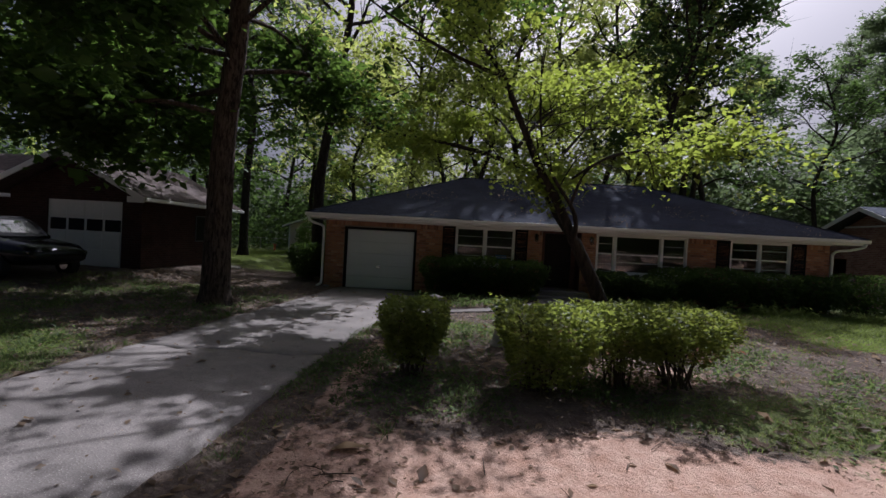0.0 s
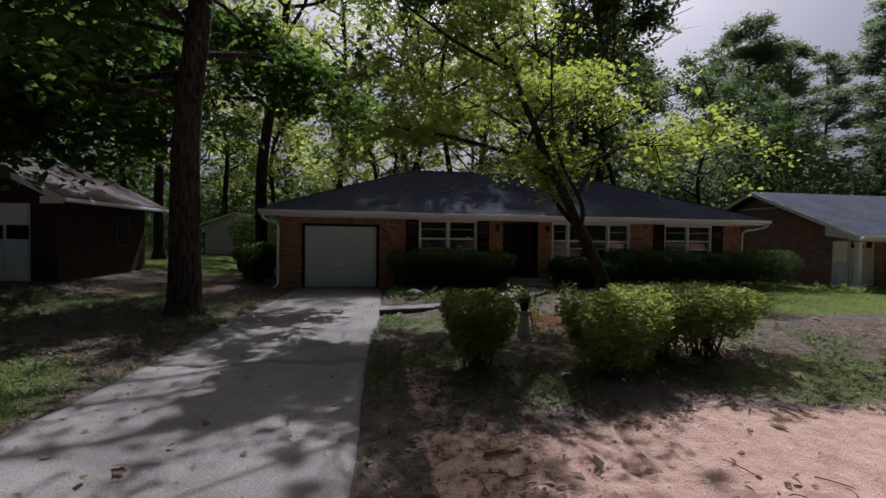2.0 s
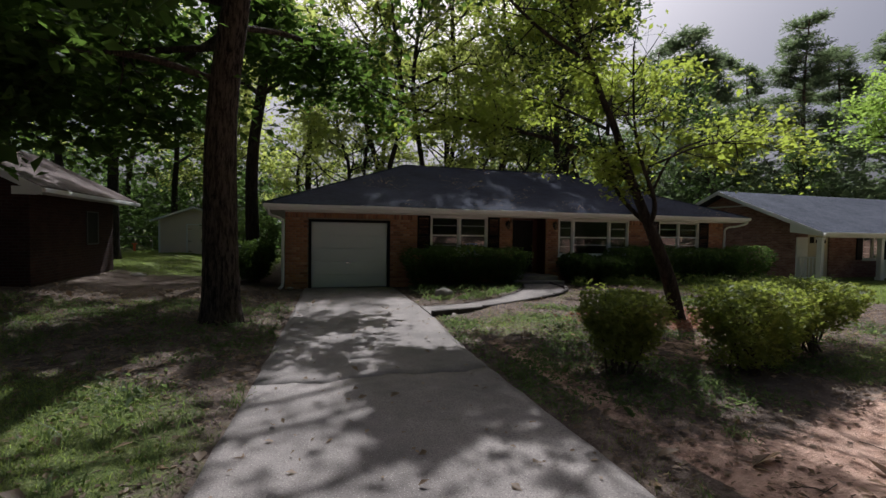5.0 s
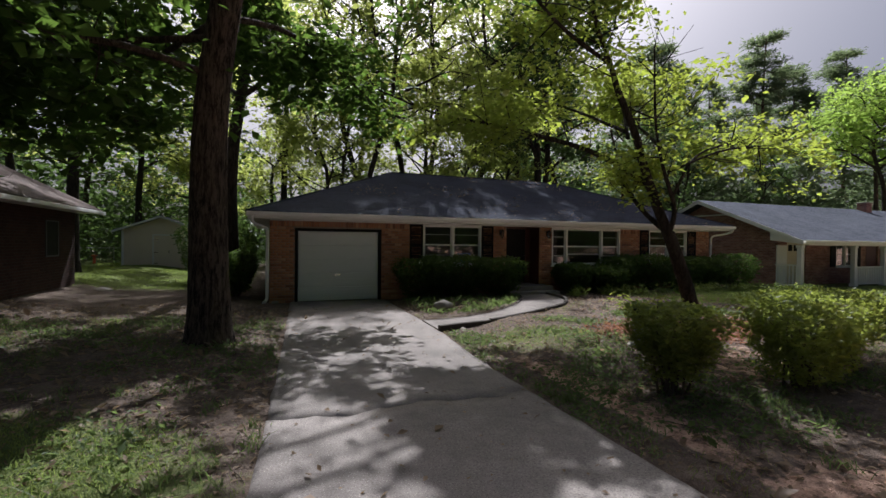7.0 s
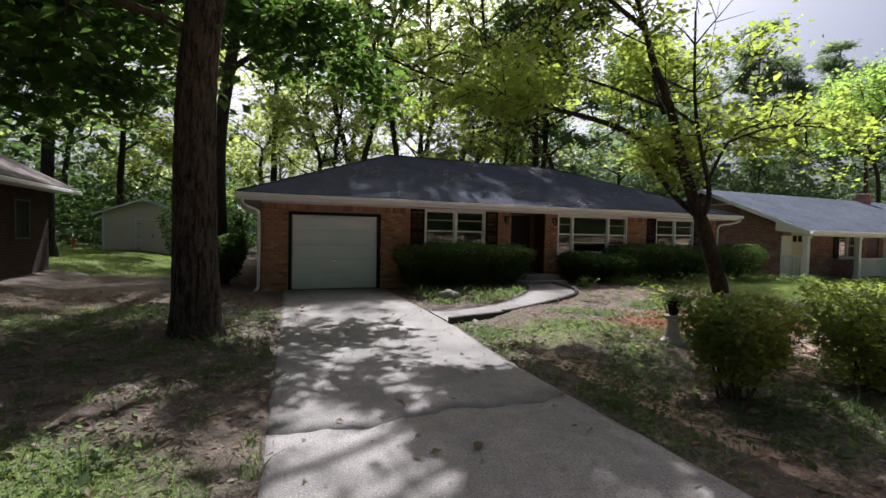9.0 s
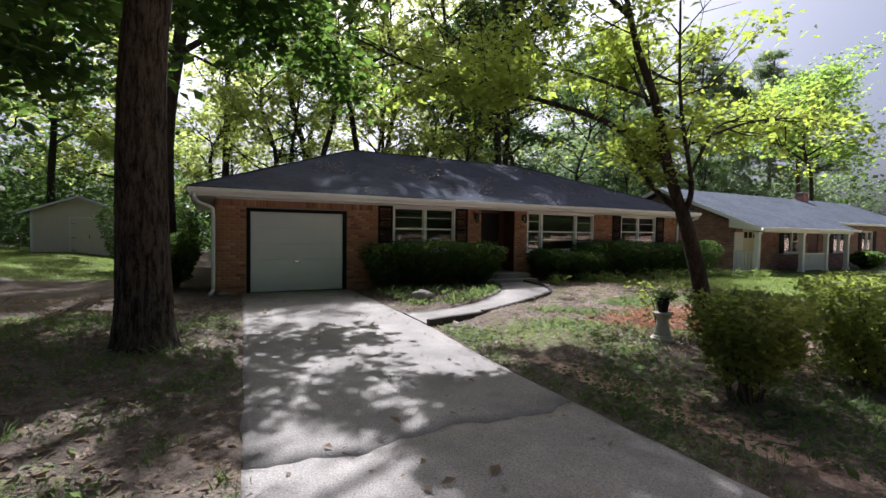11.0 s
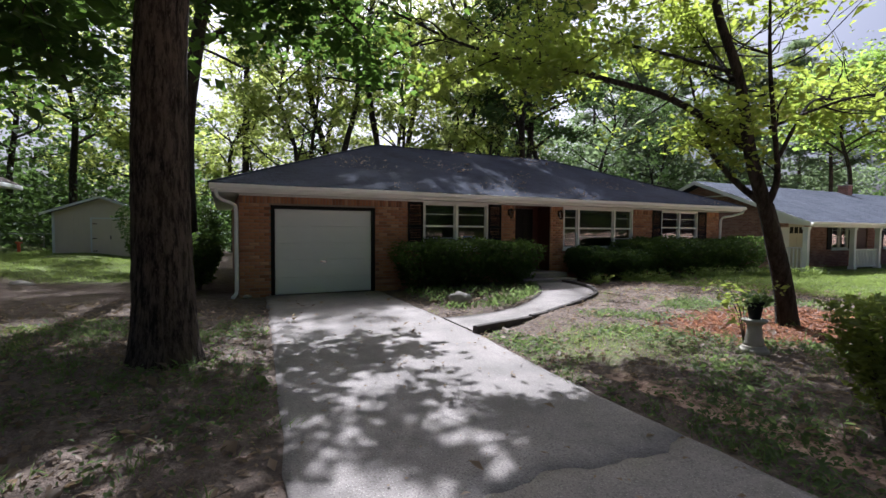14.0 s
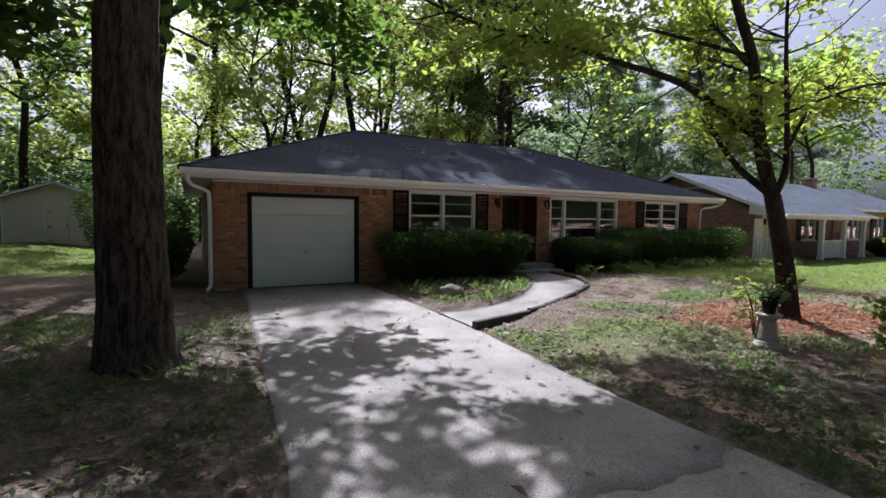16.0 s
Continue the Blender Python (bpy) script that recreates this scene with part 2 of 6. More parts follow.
M = dict(
    white=plain("white_paint", (0.74, 0.74, 0.71), 0.45, 0.10, 3.0),
    gutter=plain("gutter_enamel", (0.78, 0.78, 0.76), 0.32, 0.08, 2.0),
    garage=plain("garage_enamel", (0.66, 0.68, 0.67), 0.42, 0.07, 1.4),
    black=plain("black_paint", (0.007, 0.007, 0.008), 0.6, 0.2, 8.0, spec=0.15),
    door=plain("dark_door_paint", (0.010, 0.008, 0.007), 0.5, 0.2, 6.0, spec=0.15),
    mahogany=plain("stained_wood", (0.10, 0.032, 0.022), 0.5, 0.3, 5.0),
    mortar=plain("mortar", (0.29, 0.24, 0.19), 0.95, 0.2, 9.0, 0.0, 0.6),
    iron=plain("black_iron", (0.012, 0.012, 0.012), 0.4, 0.2, 9.0, 0.6),
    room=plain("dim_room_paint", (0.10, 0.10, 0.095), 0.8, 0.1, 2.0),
    curtain=plain("pale_curtain", (0.55, 0.56, 0.55), 0.8, 0.1, 2.0),
    brick_one=brick_look("brick_clay_single", True),
    brick=brick_look("brick_clay", False),
    red_brick=brick_sheet("red_brickwork", (0.22, 0.095, 0.078), (0.38, 0.21, 0.17), (0.36, 0.30, 0.27)),
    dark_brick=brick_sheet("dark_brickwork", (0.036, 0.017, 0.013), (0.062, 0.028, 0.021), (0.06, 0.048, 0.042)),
    roof=shingle("slate_blue_shingles", (0.017, 0.020, 0.034), (0.032, 0.037, 0.060)),
    roof_grey=shingle("grey_shingles", (0.055, 0.062, 0.082), (0.085, 0.092, 0.115)),
    roof_brown=shingle("brown_shingles", (0.10, 0.08, 0.075), (0.16, 0.125, 0.115)),
    concrete=concrete("worn_concrete"),
    soil=soil("yard_soil"),
    glass=pane_glass("window_glass"),
    bark=bark("oak_bark", (0.012, 0.009, 0.007), (0.11, 0.082, 0.064), 9.0),
    bark_dark=bark("dark_bark", (0.016, 0.013, 0.010), (0.052, 0.042, 0.034), 7.0),
    bark_pine=bark("pine_bark", (0.05, 0.036, 0.028), (0.14, 0.10, 0.078), 5.0),
    twig=plain("twig", (0.09, 0.065, 0.045), 0.9, 0.3, 20.0),
    leaf_oak=leafy("oak_leaves", (0.020, 0.040, 0.012), (0.040, 0.072, 0.018), (0.19, 0.31, 0.045)),
    leaf_dog=leafy("dogwood_leaves", (0.040, 0.070, 0.022), (0.09, 0.135, 0.038), (0.62, 0.72, 0.09)),
    leaf_wood=leafy("wood_leaves", (0.030, 0.060, 0.018), (0.10, 0.155, 0.040), (0.85, 0.92, 0.22)),
    leaf_lime=leafy("lime_leaves", (0.10, 0.17, 0.035), (0.20, 0.30, 0.06), (0.5, 0.68, 0.12)),
    leaf_far=leafy("dark_leaves", (0.018, 0.034, 0.014), (0.042, 0.07, 0.022), (0.14, 0.22, 0.05)),
    needle=leafy("pine_needles", (0.055, 0.080, 0.050), (0.11, 0.15, 0.095), (0.30, 0.38, 0.16)),
    leaf_box=leafy("shrub_leaves", (0.05, 0.075, 0.02), (0.17, 0.21, 0.05), (0.42, 0.48, 0.075), 0.2),
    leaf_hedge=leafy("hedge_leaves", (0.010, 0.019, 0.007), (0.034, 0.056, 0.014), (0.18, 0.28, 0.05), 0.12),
    grass=leafy("grass_blades", (0.055, 0.085, 0.025), (0.17, 0.215, 0.065), (0.38, 0.48, 0.10)),
    weed=leafy("weed_leaves", (0.035, 0.06, 0.028), (0.09, 0.13, 0.055), (0.25, 0.33, 0.09)),
    litter=leafy("dry_leaves", (0.07, 0.045, 0.03), (0.36, 0.27, 0.19), (0.26, 0.18, 0.10)),
    chips=leafy("wood_chips", (0.11, 0.050, 0.030), (0.36, 0.19, 0.12), (0.24, 0.10, 0.045)),
    stone=plain("field_stone", (0.36, 0.33, 0.29), 0.9, 0.35, 7.0, 0.0, 0.7),
    cast=plain("cast_stone", (0.42, 0.38, 0.31), 0.9, 0.3, 6.0, 0.0, 0.6),
    kerb=plain("weathered_timber", (0.075, 0.06, 0.05), 0.95, 0.4, 5.0, 0.0, 0.8),
    siding=plain("tan_siding", (0.70, 0.60, 0.46), 0.7, 0.1, 2.0),
    cream=plain("cream_paint", (0.62, 0.56, 0.42), 0.6, 0.08, 2.0),
    car=plain("dark_car_paint", (0.012, 0.013, 0.016), 0.18, 0.1, 2.0, 0.3, 0.0),
    rubber=plain("rubber", (0.02, 0.02, 0.02), 0.85, 0.2, 9.0),
    chrome=plain("chrome", (0.6, 0.6, 0.6), 0.15, 0.05, 4.0, 1.0, 0.0),
    steel=plain("galvanised_steel", (0.28, 0.28, 0.27), 0.5, 0.15, 6.0, 0.7),
    orange=plain("orange_plastic", (0.55, 0.10, 0.04), 0.5, 0.1, 5.0),
    blue=plain("blue_plastic", (0.06, 0.18, 0.55), 0.4, 0.1, 5.0),
)
# ---- mesh helpers ----


def part(name, mesh, material, parent=None, label=""):
    """Links a bmesh or mesh as one object, under a thing or a part."""
    if isinstance(mesh, bmesh.types.BMesh):
        me = bpy.data.meshes.new(name)
        mesh.to_mesh(me)
        mesh.free()
    else:
        me = mesh
    if not me.materials:
        me.materials.append(material)
    ob = new(name, me)
    if parent is not None:
        ob.parent = parent
        ob.matrix_parent_inverse = Matrix.Translation(-parent.location)
    if label:
        tagged(ob, label)
    return ob


def thing(name, label, category, group="", kind="", at=(0, 0, 0)):
    ob = new(name)
    ob.empty_display_size = 0.1
    ob.location = at
    return tagged(ob, label, category, group, kind)


def box(bm, x0, x1, y0, y1, z0, z1, bevel=0.0):
    vs = [bm.verts.new((x, y, z)) for x in (x0, x1) for y in (y0, y1) for z in (z0, z1)]
    fs = [bm.faces.new([vs[i] for i in f]) for f in ((0, 1, 3, 2), (4, 6, 7, 5), (0, 4, 5, 1), (2, 3, 7, 6), (0, 2, 6, 4), (1, 5, 7, 3))]
    if bevel:
        es = list({e for f in fs for e in f.edges})
        bmesh.ops.bevel(bm, geom=es, offset=bevel, segments=2, affect="EDGES", profile=0.5)
    return bm


def boxes(*rows, bevel=0.0):
    bm = bmesh.new()
    for r in rows:
        box(bm, *r, bevel=bevel)
    return bm


def fast_mesh(name, verts, faces):
    """A mesh from arrays; all faces have the same number of corners."""
    verts, faces = np.asarray(verts, np.float32), np.asarray(faces, np.int32)
    me = bpy.data.meshes.new(name)
    n, k = faces.shape
    me.vertices.add(len(verts))
    me.vertices.foreach_set("co", verts.ravel())
    me.loops.add(n * k)
    me.loops.foreach_set("vertex_index", faces.ravel())
    me.polygons.add(n)
    me.polygons.foreach_set("loop_start", np.arange(0, n * k, k, dtype=np.int32))
    me.update(calc_edges=True)
    return me


def smooth(me):
    me.polygons.foreach_set("use_smooth", np.ones(len(me.polygons), bool))
    return me


def curve_pts(pts, n):
    """n points along a smooth line through pts."""
    p = np.asarray(pts, float)
    q = np.vstack([2 * p[0] - p[1], p, 2 * p[-1] - p[-2]])
    out = []
    for s in np.linspace(0, len(p) - 1, n):
        i = min(int(s), len(p) - 2)
        u = s - i
        a, b, c, d = q[i:i + 4]
        out.append(0.5 * (2 * b + (c - a) * u + (2 * a - 5 * b + 4 * c - d) * u * u + (3 * b - a - 3 * c + d) * u ** 3))
    return np.array(out)


class Tubes:
    """Gathers tapered tubes into one mesh."""

    def __init__(self):
        self.v, self.f, self.k = [], [], 0

    def add(self, pts, r0, r1, seg=7, n=None, rng=None, rough=0.0, flare=0.0):
        c = curve_pts(pts, n or 3 * len(pts)) if len(pts) > 2 else np.linspace(pts[0], pts[1], n or 3)
        m = len(c)
        tan = np.gradient(c, axis=0)
        tan /= np.linalg.norm(tan, axis=1)[:, None] + 1e-9
        ref = np.where(np.abs(tan[:, 2:3]) > 0.9, [[1.0, 0, 0]], [[0, 0, 1.0]])
        a = np.cross(tan, ref)
        a /= np.linalg.norm(a, axis=1)[:, None]
        b = np.cross(tan, a)
        u = np.linspace(0, 1, m)
        rad = r0 + (r1 - r0) * u
        if flare:
            h = c[:, 2] - c[0, 2]
            rad = rad * (1 + flare * np.exp(-h / 0.28))
        ang = np.linspace(0, 2 * np.pi, seg, endpoint=False)
        ring = np.cos(ang)[None, :, None] * a[:, None] + np.sin(ang)[None, :, None] * b[:, None]
        rr = np.repeat(rad[:, None], seg, 1)
        if rng is not None and rough:
            lobes = sum(rng.uniform(0.3, 1) * np.cos(k * ang + rng.uniform(0, 6)) for k in (2, 3, 5))
            rr = rr * (1 + rough * lobes[None] + rough * 0.5 * rng.normal(size=rr.shape))
        v = c[:, None] + ring * rr[..., None]
        i, j = np.meshgrid(np.arange(m - 1), np.arange(seg), indexing="ij")
        j2 = (j + 1) % seg
        f = np.stack([i * seg + j, i * seg + j2, (i + 1) * seg + j2, (i + 1) * seg + j], -1).reshape(-1, 4) + self.k
        self.v.append(v.reshape(-1, 3))
        self.f.append(f)
        self.k += m * seg
        return c

    def mesh(self, name):
        return smooth(fast_mesh(name, np.vstack(self.v), np.vstack(self.f)))


def leaves(name, at, size, rng, flat=0.6, droop=0.3, wide=0.5, spread=0.35):
    """A leaf of two folded triangles at each place of at."""
    n = len(at)
    yaw = rng.uniform(0, 2 * np.pi, n)
    d = np.stack([np.cos(yaw), np.sin(yaw), rng.normal(-droop, 0.35, n)], 1)
    d /= np.linalg.norm(d, axis=1)[:, None]
    up = rng.normal(size=(n, 3)) * (1 - flat) + np.array([0, 0, 1.0]) * flat
    side = np.cross(d, up)
    side /= np.linalg.norm(side, axis=1)[:, None] + 1e-9
    nor = np.cross(side, d)
    s = size * rng.lognormal(0, spread, n)[:, None]
    v = np.stack([at, at + d * s * 0.45 + side * s * wide * 0.5 + nor * s * 0.12, at + d * s, at + d * s * 0.45 - side * s * wide * 0.5 + nor * s * 0.12], 1).reshape(-1, 3)
    k = np.arange(n)[:, None] * 4
    f = np.concatenate([k + [0, 1, 2], k + [0, 2, 3]], 1).reshape(-1, 3)
    return fast_mesh(name, v, f)

# ---- ground, drive and path ----


def step01(v, a, b):
    u = np.clip((v - a) / (b - a), 0, 1)
    return u * u * (3 - 2 * u)


DRIVE_Y = [-12.0, -3.0, 0.0, 2.6, 4.0, 6.0, 8.0, 10.3, 11.5, 15.4]
DRIVE_L = [-6.4, -5.5, -4.95, -4.7, -4.52, -4.34, -4.2, -4.05, -3.97, -3.75]
DRIVE_R = [-0.4, -1.4, -1.56, -1.54, -1.5, -1.47, -1.38, -1.14, -1.15, -1.02]
OUTER = [(-1.2, 10.1), (-0.5, 10.3), (0.3, 10.52), (1.2, 10.95), (2.4, 11.6), (3.15, 12.1), (3.7, 12.8), (3.95, 13.5), (4.0, 14.25)]
INNER = [(-1.15, 11.3), (-0.4, 11.25), (0.3, 11.45), (1.2, 12.0), (2.0, 12.7), (2.5, 13.3), (2.8, 13.8), (2.9, 14.25)]


def drive_gap(x, y):
    """How far outside the drive a place lies, in metres; negative inside."""
    lo, hi = np.interp(y, DRIVE_Y, DRIVE_L), np.interp(y, DRIVE_Y, DRIVE_R)
    return np.maximum(lo - x, x - hi)


oc, ic = curve_pts([(*p, 0) for p in OUTER], 40), curve_pts([(*p, 0) for p in INNER], 40)
w_top = np.linspace(-0.012, 0.095, 40)


def path_gap(x, y):
    """How far outside the front path a place lies; negative on it."""
    d = np.full(np.shape(x), 99.0)
    for i in range(0, 40):
        mid = (oc[i] + ic[i]) / 2
        d = np.minimum(d, np.hypot(x - mid[0], y - mid[1]) - np.linalg.norm(oc[i] - ic[i]) / 2)
    return d


def earth(x, y):
    """The height of the bare ground."""
    g = drive_gap(x, y)
    z = -0.055 + 0.115 * step01(g, 0.05, 2.2) * step01(y, 3.0, 7.0) + 0.04 * step01(4.0 - y, 0, 2)
    z = z + 0.26 * step01(-x, 8.0, 10.5) * step01(y, 8.0, 13.0)
    z = z - 0.13 * step01(x, 11.0, 16.0)
    z = z + 0.02 * np.sin(x * 1.7 + 0.6) * np.sin(y * 1.3) * step01(g, 0.3, 1.5) + 0.012 * np.sin(x * 4.1) * np.sin(y * 3.7 + 1) * step01(g, 0.3, 1.0)
    z = np.where(path_gap(x, y) < -0.02, -0.1, z)
    return np.where(g < -0.04, -0.12, z)


def zones(x, y):
    """Turf, red clay and wood chips, from 0 to 1 each."""
    def spot(cx, cy, rx, ry):
        return np.clip(1.6 - 1.1 * np.sqrt(((x - cx) / rx) ** 2 + ((y - cy) / ry) ** 2), 0, 1)
    right = x > -1.0
    chip = spot(3.4, 8.35, 1.9, 1.05)
    clay = np.where(right, 1.0 - step01(y + 0.12 * np.sin(x * 2.3), 3.6, 4.6), 0.0)
    clay = clay * (0.62 + 0.38 * step01(x, -0.2, 1.3))
    clay = np.maximum(clay, np.where(right, 0.68 * step01(2.4 - drive_gap(x, y), 0.6, 2.0) * step01(y, 3, 5) * (1 - step01(y, 6.5, 9.5)), 0.0))
    clay = np.maximum(clay, 0.28 * spot(-4.8, 7.0, 0.9, 4.5))
    clay = np.maximum(clay, 0.5 * spot(2.6, 6.2, 2.2, 1.0))
    turf = np.where(right, 0.24, 0.27)
    turf = np.maximum(turf, 0.95 * step01(x + 0.35 * (y - 11), 6.2, 8.2) * step01(y, 8.3, 9.4))
    turf = np.maximum(turf, 0.72 * spot(4.7, 4.9, 2.3, 0.85))
    turf = np.maximum(turf, 0.5 * spot(0.4, 8.6, 2.1, 1.2))
    turf = np.maximum(turf, 0.92 * spot(-6.6, 5.0, 2.0, 2.0))
    turf = np.maximum(turf, 0.42 * spot(-7.8, 8.5, 1.8, 2.2))
    turf = np.maximum(turf, 1.0 * step01(y, 18.0, 20.5) * step01(-x, 4.0, 6.0) * (1 - step01(y, 38, 44)))
    turf = np.maximum(turf, 0.9 * step01(x, 17, 18) * step01(y, 8, 10))
    bare = np.maximum(spot(4.6, 10.2, 3.2, 0.9), spot(8.0, 7.4, 3.8, 0.75))
    turf = turf * (1 - 0.9 * bare) * (1 - step01(-y, -3.9, -3.2) * right)
    turf = turf * (1 - 0.8 * spot(-4.9, 10.5, 1.4, 3.0)) * (1 - 0.7 * spot(-5.6, 8.6, 1.6, 1.3))
    return np.clip(turf, 0, 1), np.clip(clay, 0, 1), np.clip(chip, 0, 1)


def spaced(lo, a, b, hi, d):
    near = np.arange(a, b + d / 2, d)
    w = 3.0 * 1.28 ** np.arange(22)
    left, right = a - np.cumsum(w) * 0.35, b + np.cumsum(w) * 0.35
    return np.concatenate([left[left > lo][::-1], near, right[right < hi]])


gx, gy = spaced(-900, -14, 16, 900, 0.11), spaced(-900, -3, 17, 900, 0.11)
GX, GY = np.meshgrid(gx, gy)
GZ = earth(GX, GY)
near_mask = (np.abs(GX - 1) < 15) & (np.abs(GY - 7) < 10.5)
rg = np.random.default_rng(5)
GZ = GZ + np.where(near_mask, rg.normal(0, 0.006, GX.shape), 0)
ii, jj = np.meshgrid(np.arange(len(gy) - 1), np.arange(len(gx) - 1), indexing="ij")
quad = np.stack([ii * len(gx) + jj, ii * len(gx) + jj + 1, (ii + 1) * len(gx) + jj + 1, (ii + 1) * len(gx) + jj], -1).reshape(-1, 4)
me = smooth(fast_mesh("ground", np.stack([GX, GY, GZ], -1).reshape(-1, 3), quad))
zt, zc, zh = zones(GX, GY)
attr = me.color_attributes.new("zones", "FLOAT_COLOR", "POINT")
attr.data.foreach_set("color", np.stack([zt, zc, zh, np.ones_like(zt)], -1).astype(np.float32).ravel())
tagged(part("ground", me, M["soil"]), "patchy yard of grey dirt, red clay and thin grass", "ground", kind="structure")


def crack(x):
    """The line of the long crack across the drive."""
    return 6.34 + 0.06 * np.sin(x * 4.1 + 0.5) + 0.03 * np.sin(x * 11.0) + 0.014 * np.sin(x * 29.0 + 1)


def slab_mesh(name, left, right, ys, top, depth, cols, wob, cracked=0):
    """A slab between two lines, with a worn edge and a faintly uneven top."""
    rng = np.random.default_rng(len(ys))
    u = np.linspace(0, 1, cols)
    x = left[:, None] + (right - left)[:, None] * u[None]
    y = np.repeat(ys[:, None], cols, 1)
    if cracked > 0:
        y = ys[0] + (y - ys[0]) * (crack(x) - 0.0025 - ys[0]) / (ys[-1] - ys[0])
    elif cracked < 0:
        y = ys[-1] - (ys[-1] - y) * (ys[-1] - crack(x) - 0.0025) / (ys[-1] - ys[0])
    edge = np.zeros_like(x)
    edge[:, 0], edge[:, -1] = 1, 1
    x = x + edge * wob * rng.normal(size=x.shape)
    z = top + 0.006 * np.sin(x * 1.1) * np.sin(y * 0.9) - 0.012 * edge
    n, m = x.shape
    v = np.stack([x, y, z], -1).reshape(-1, 3)
    rim = [(0, j) for j in range(m)] + [(i, m - 1) for i in range(1, n)] + [(n - 1, j) for j in range(m - 2, -1, -1)] + [(i, 0) for i in range(n - 2, 0, -1)]
    idx = np.array([i * m + j for i, j in rim])
    low = v[idx].copy()
    low[:, 2] -= depth
    i, j = np.meshgrid(np.arange(n - 1), np.arange(m - 1), indexing="ij")
    f = np.stack([i * m + j, i * m + j + 1, (i + 1) * m + j + 1, (i + 1) * m + j], -1).reshape(-1, 4)
    k = np.arange(len(idx))
    k2 = (k + 1) % len(idx)
    g = np.stack([idx[k2], idx[k], n * m + k, n * m + k2], -1)
    return fast_mesh(name, np.vstack([v, low]), np.vstack([f, g]))


drive = thing("driveway", "long worn concrete driveway, cracked and spotted", "driveway", kind="structure", at=(-2.7, 7, 0))
for y0, y1, cracked in ((-12.0, 6.3, 1), (6.3, 15.42, -1)):
    ys = np.arange(y0, y1 + 0.001, (y1 - y0) / max(8, int((y1 - y0) / 0.25)))
    part("slab", slab_mesh("slab", np.interp(ys, DRIVE_Y, DRIVE_L), np.interp(ys, DRIVE_Y, DRIVE_R), ys, -0.03, 0.14, 40, 0.012, cracked), M["concrete"], drive)

wv, wf = [], []
for i in range(40):
    for u in np.linspace(0, 1, 6):
        q = oc[i] * (1 - u) + ic[i] * u
        wv.append((q[0], q[1], w_top[i] + 0.004 * math.sin(9 * u + i)))
for i in range(39):
    for j in range(5):
        a = i * 6 + j
        wf.append((a, a + 6, a + 7, a + 1))
lowered = [(x, y, z - 0.16) for x, y, z in wv]
rim = [i * 6 for i in range(40)] + [39 * 6 + j for j in range(1, 6)] + [i * 6 + 5 for i in range(38, -1, -1)] + [j for j in range(4, 0, -1)]
wf += [(rim[k], rim[(k + 1) % len(rim)], rim[(k + 1) % len(rim)] + 240, rim[k] + 240) for k in range(len(rim))]
tagged(part("pavement", fast_mesh("pavement", wv + lowered, wf), M["concrete"]), "curved concrete front path from the driveway to the steps", "path", kind="structure")


def edging(line, name, label, h=0.075, w=0.085, piece=0.62):
    """Lengths of weathered edging laid end to end beside the path."""
    t = thing(name, label, "edging", at=(line[0][0], line[0][1], 0))
    c = curve_pts([(*p, 0) for p in line], 200)
    run = np.concatenate([[0], np.cumsum(np.linalg.norm(np.diff(c, axis=0), axis=1))])
    rng = np.random.default_rng(7)
    s = 0.0
    while s < run[-1] - 0.1:
        e = min(s + piece * rng.uniform(0.8, 1.2), run[-1])
        pts = np.array([[np.interp(q, run, c[:, k]) for k in range(2)] for q in np.linspace(s + 0.006, e - 0.006, 5)])
        tan = np.gradient(pts, axis=0)
        tan /= np.linalg.norm(tan, axis=1)[:, None]
        nor = np.stack([-tan[:, 1], tan[:, 0]], 1)
        top = float(np.interp((s + e) / 2, [0, run[-1]], [w_top[0], w_top[-1]])) + h * rng.uniform(0.8, 1.1)
        bm = bmesh.new()
        rows = []
        for p, n in zip(pts, nor):
            a, b = p - n * w / 2, p + n * w / 2
            rows.append([bm.verts.new((*a, top - 0.25)), bm.verts.new((*a, top - 0.012)), bm.verts.new((*(a + n * 0.014), top)), bm.verts.new((*(b - n * 0.014), top)), bm.verts.new((*b, top - 0.012)), bm.verts.new((*b, top - 0.25))])
        for r, q in zip(rows, rows[1:]):
            for i in range(5):
                bm.faces.new((r[i], q[i], q[i + 1], r[i + 1]))
        bm.faces.new(rows[0][::-1])
        bm.faces.new(rows[-1])
        bmesh.ops.recalc_face_normals(bm, faces=bm.faces)
        part("edging_piece", bm, M["kerb"], t)
        s = e


edging(OUTER, "path_edging", "dark weathered edging along the curved front path")
edging(INNER[3:], "bed_edging", "dark low edging between planting bed and path", 0.05, 0.06, 0.5)

# ---- brick ranch house ----
WY = 15.40
house = thing("ranch_house", "single-storey tan brick ranch house with dark shingle hip roof", "house", at=(4.0, 20.0, 0))


def wall_with_holes(x0, x1, z0, z1, y0, y1, holes):
    """A wall along x with rectangular openings right through it."""
    xs = sorted({x0, x1, *(h[0] for h in holes), *(h[1] for h in holes)})
    bm = bmesh.new()
    for a, b in zip(xs, xs[1:]):
        cuts = sorted((h[2], h[3]) for h in holes if h[0] <= a and h[1] >= b)
        z = z0
        for lo, hi in cuts:
            if lo - z > 0.001:
                box(bm, a, b, y0, y1, z, lo)
            z = hi
        if z1 - z > 0.001:
            box(bm, a, b, y0, y1, z, z1)
    bmesh.ops.remove_doubles(bm, verts=bm.verts, dist=0.0005)
    return bm


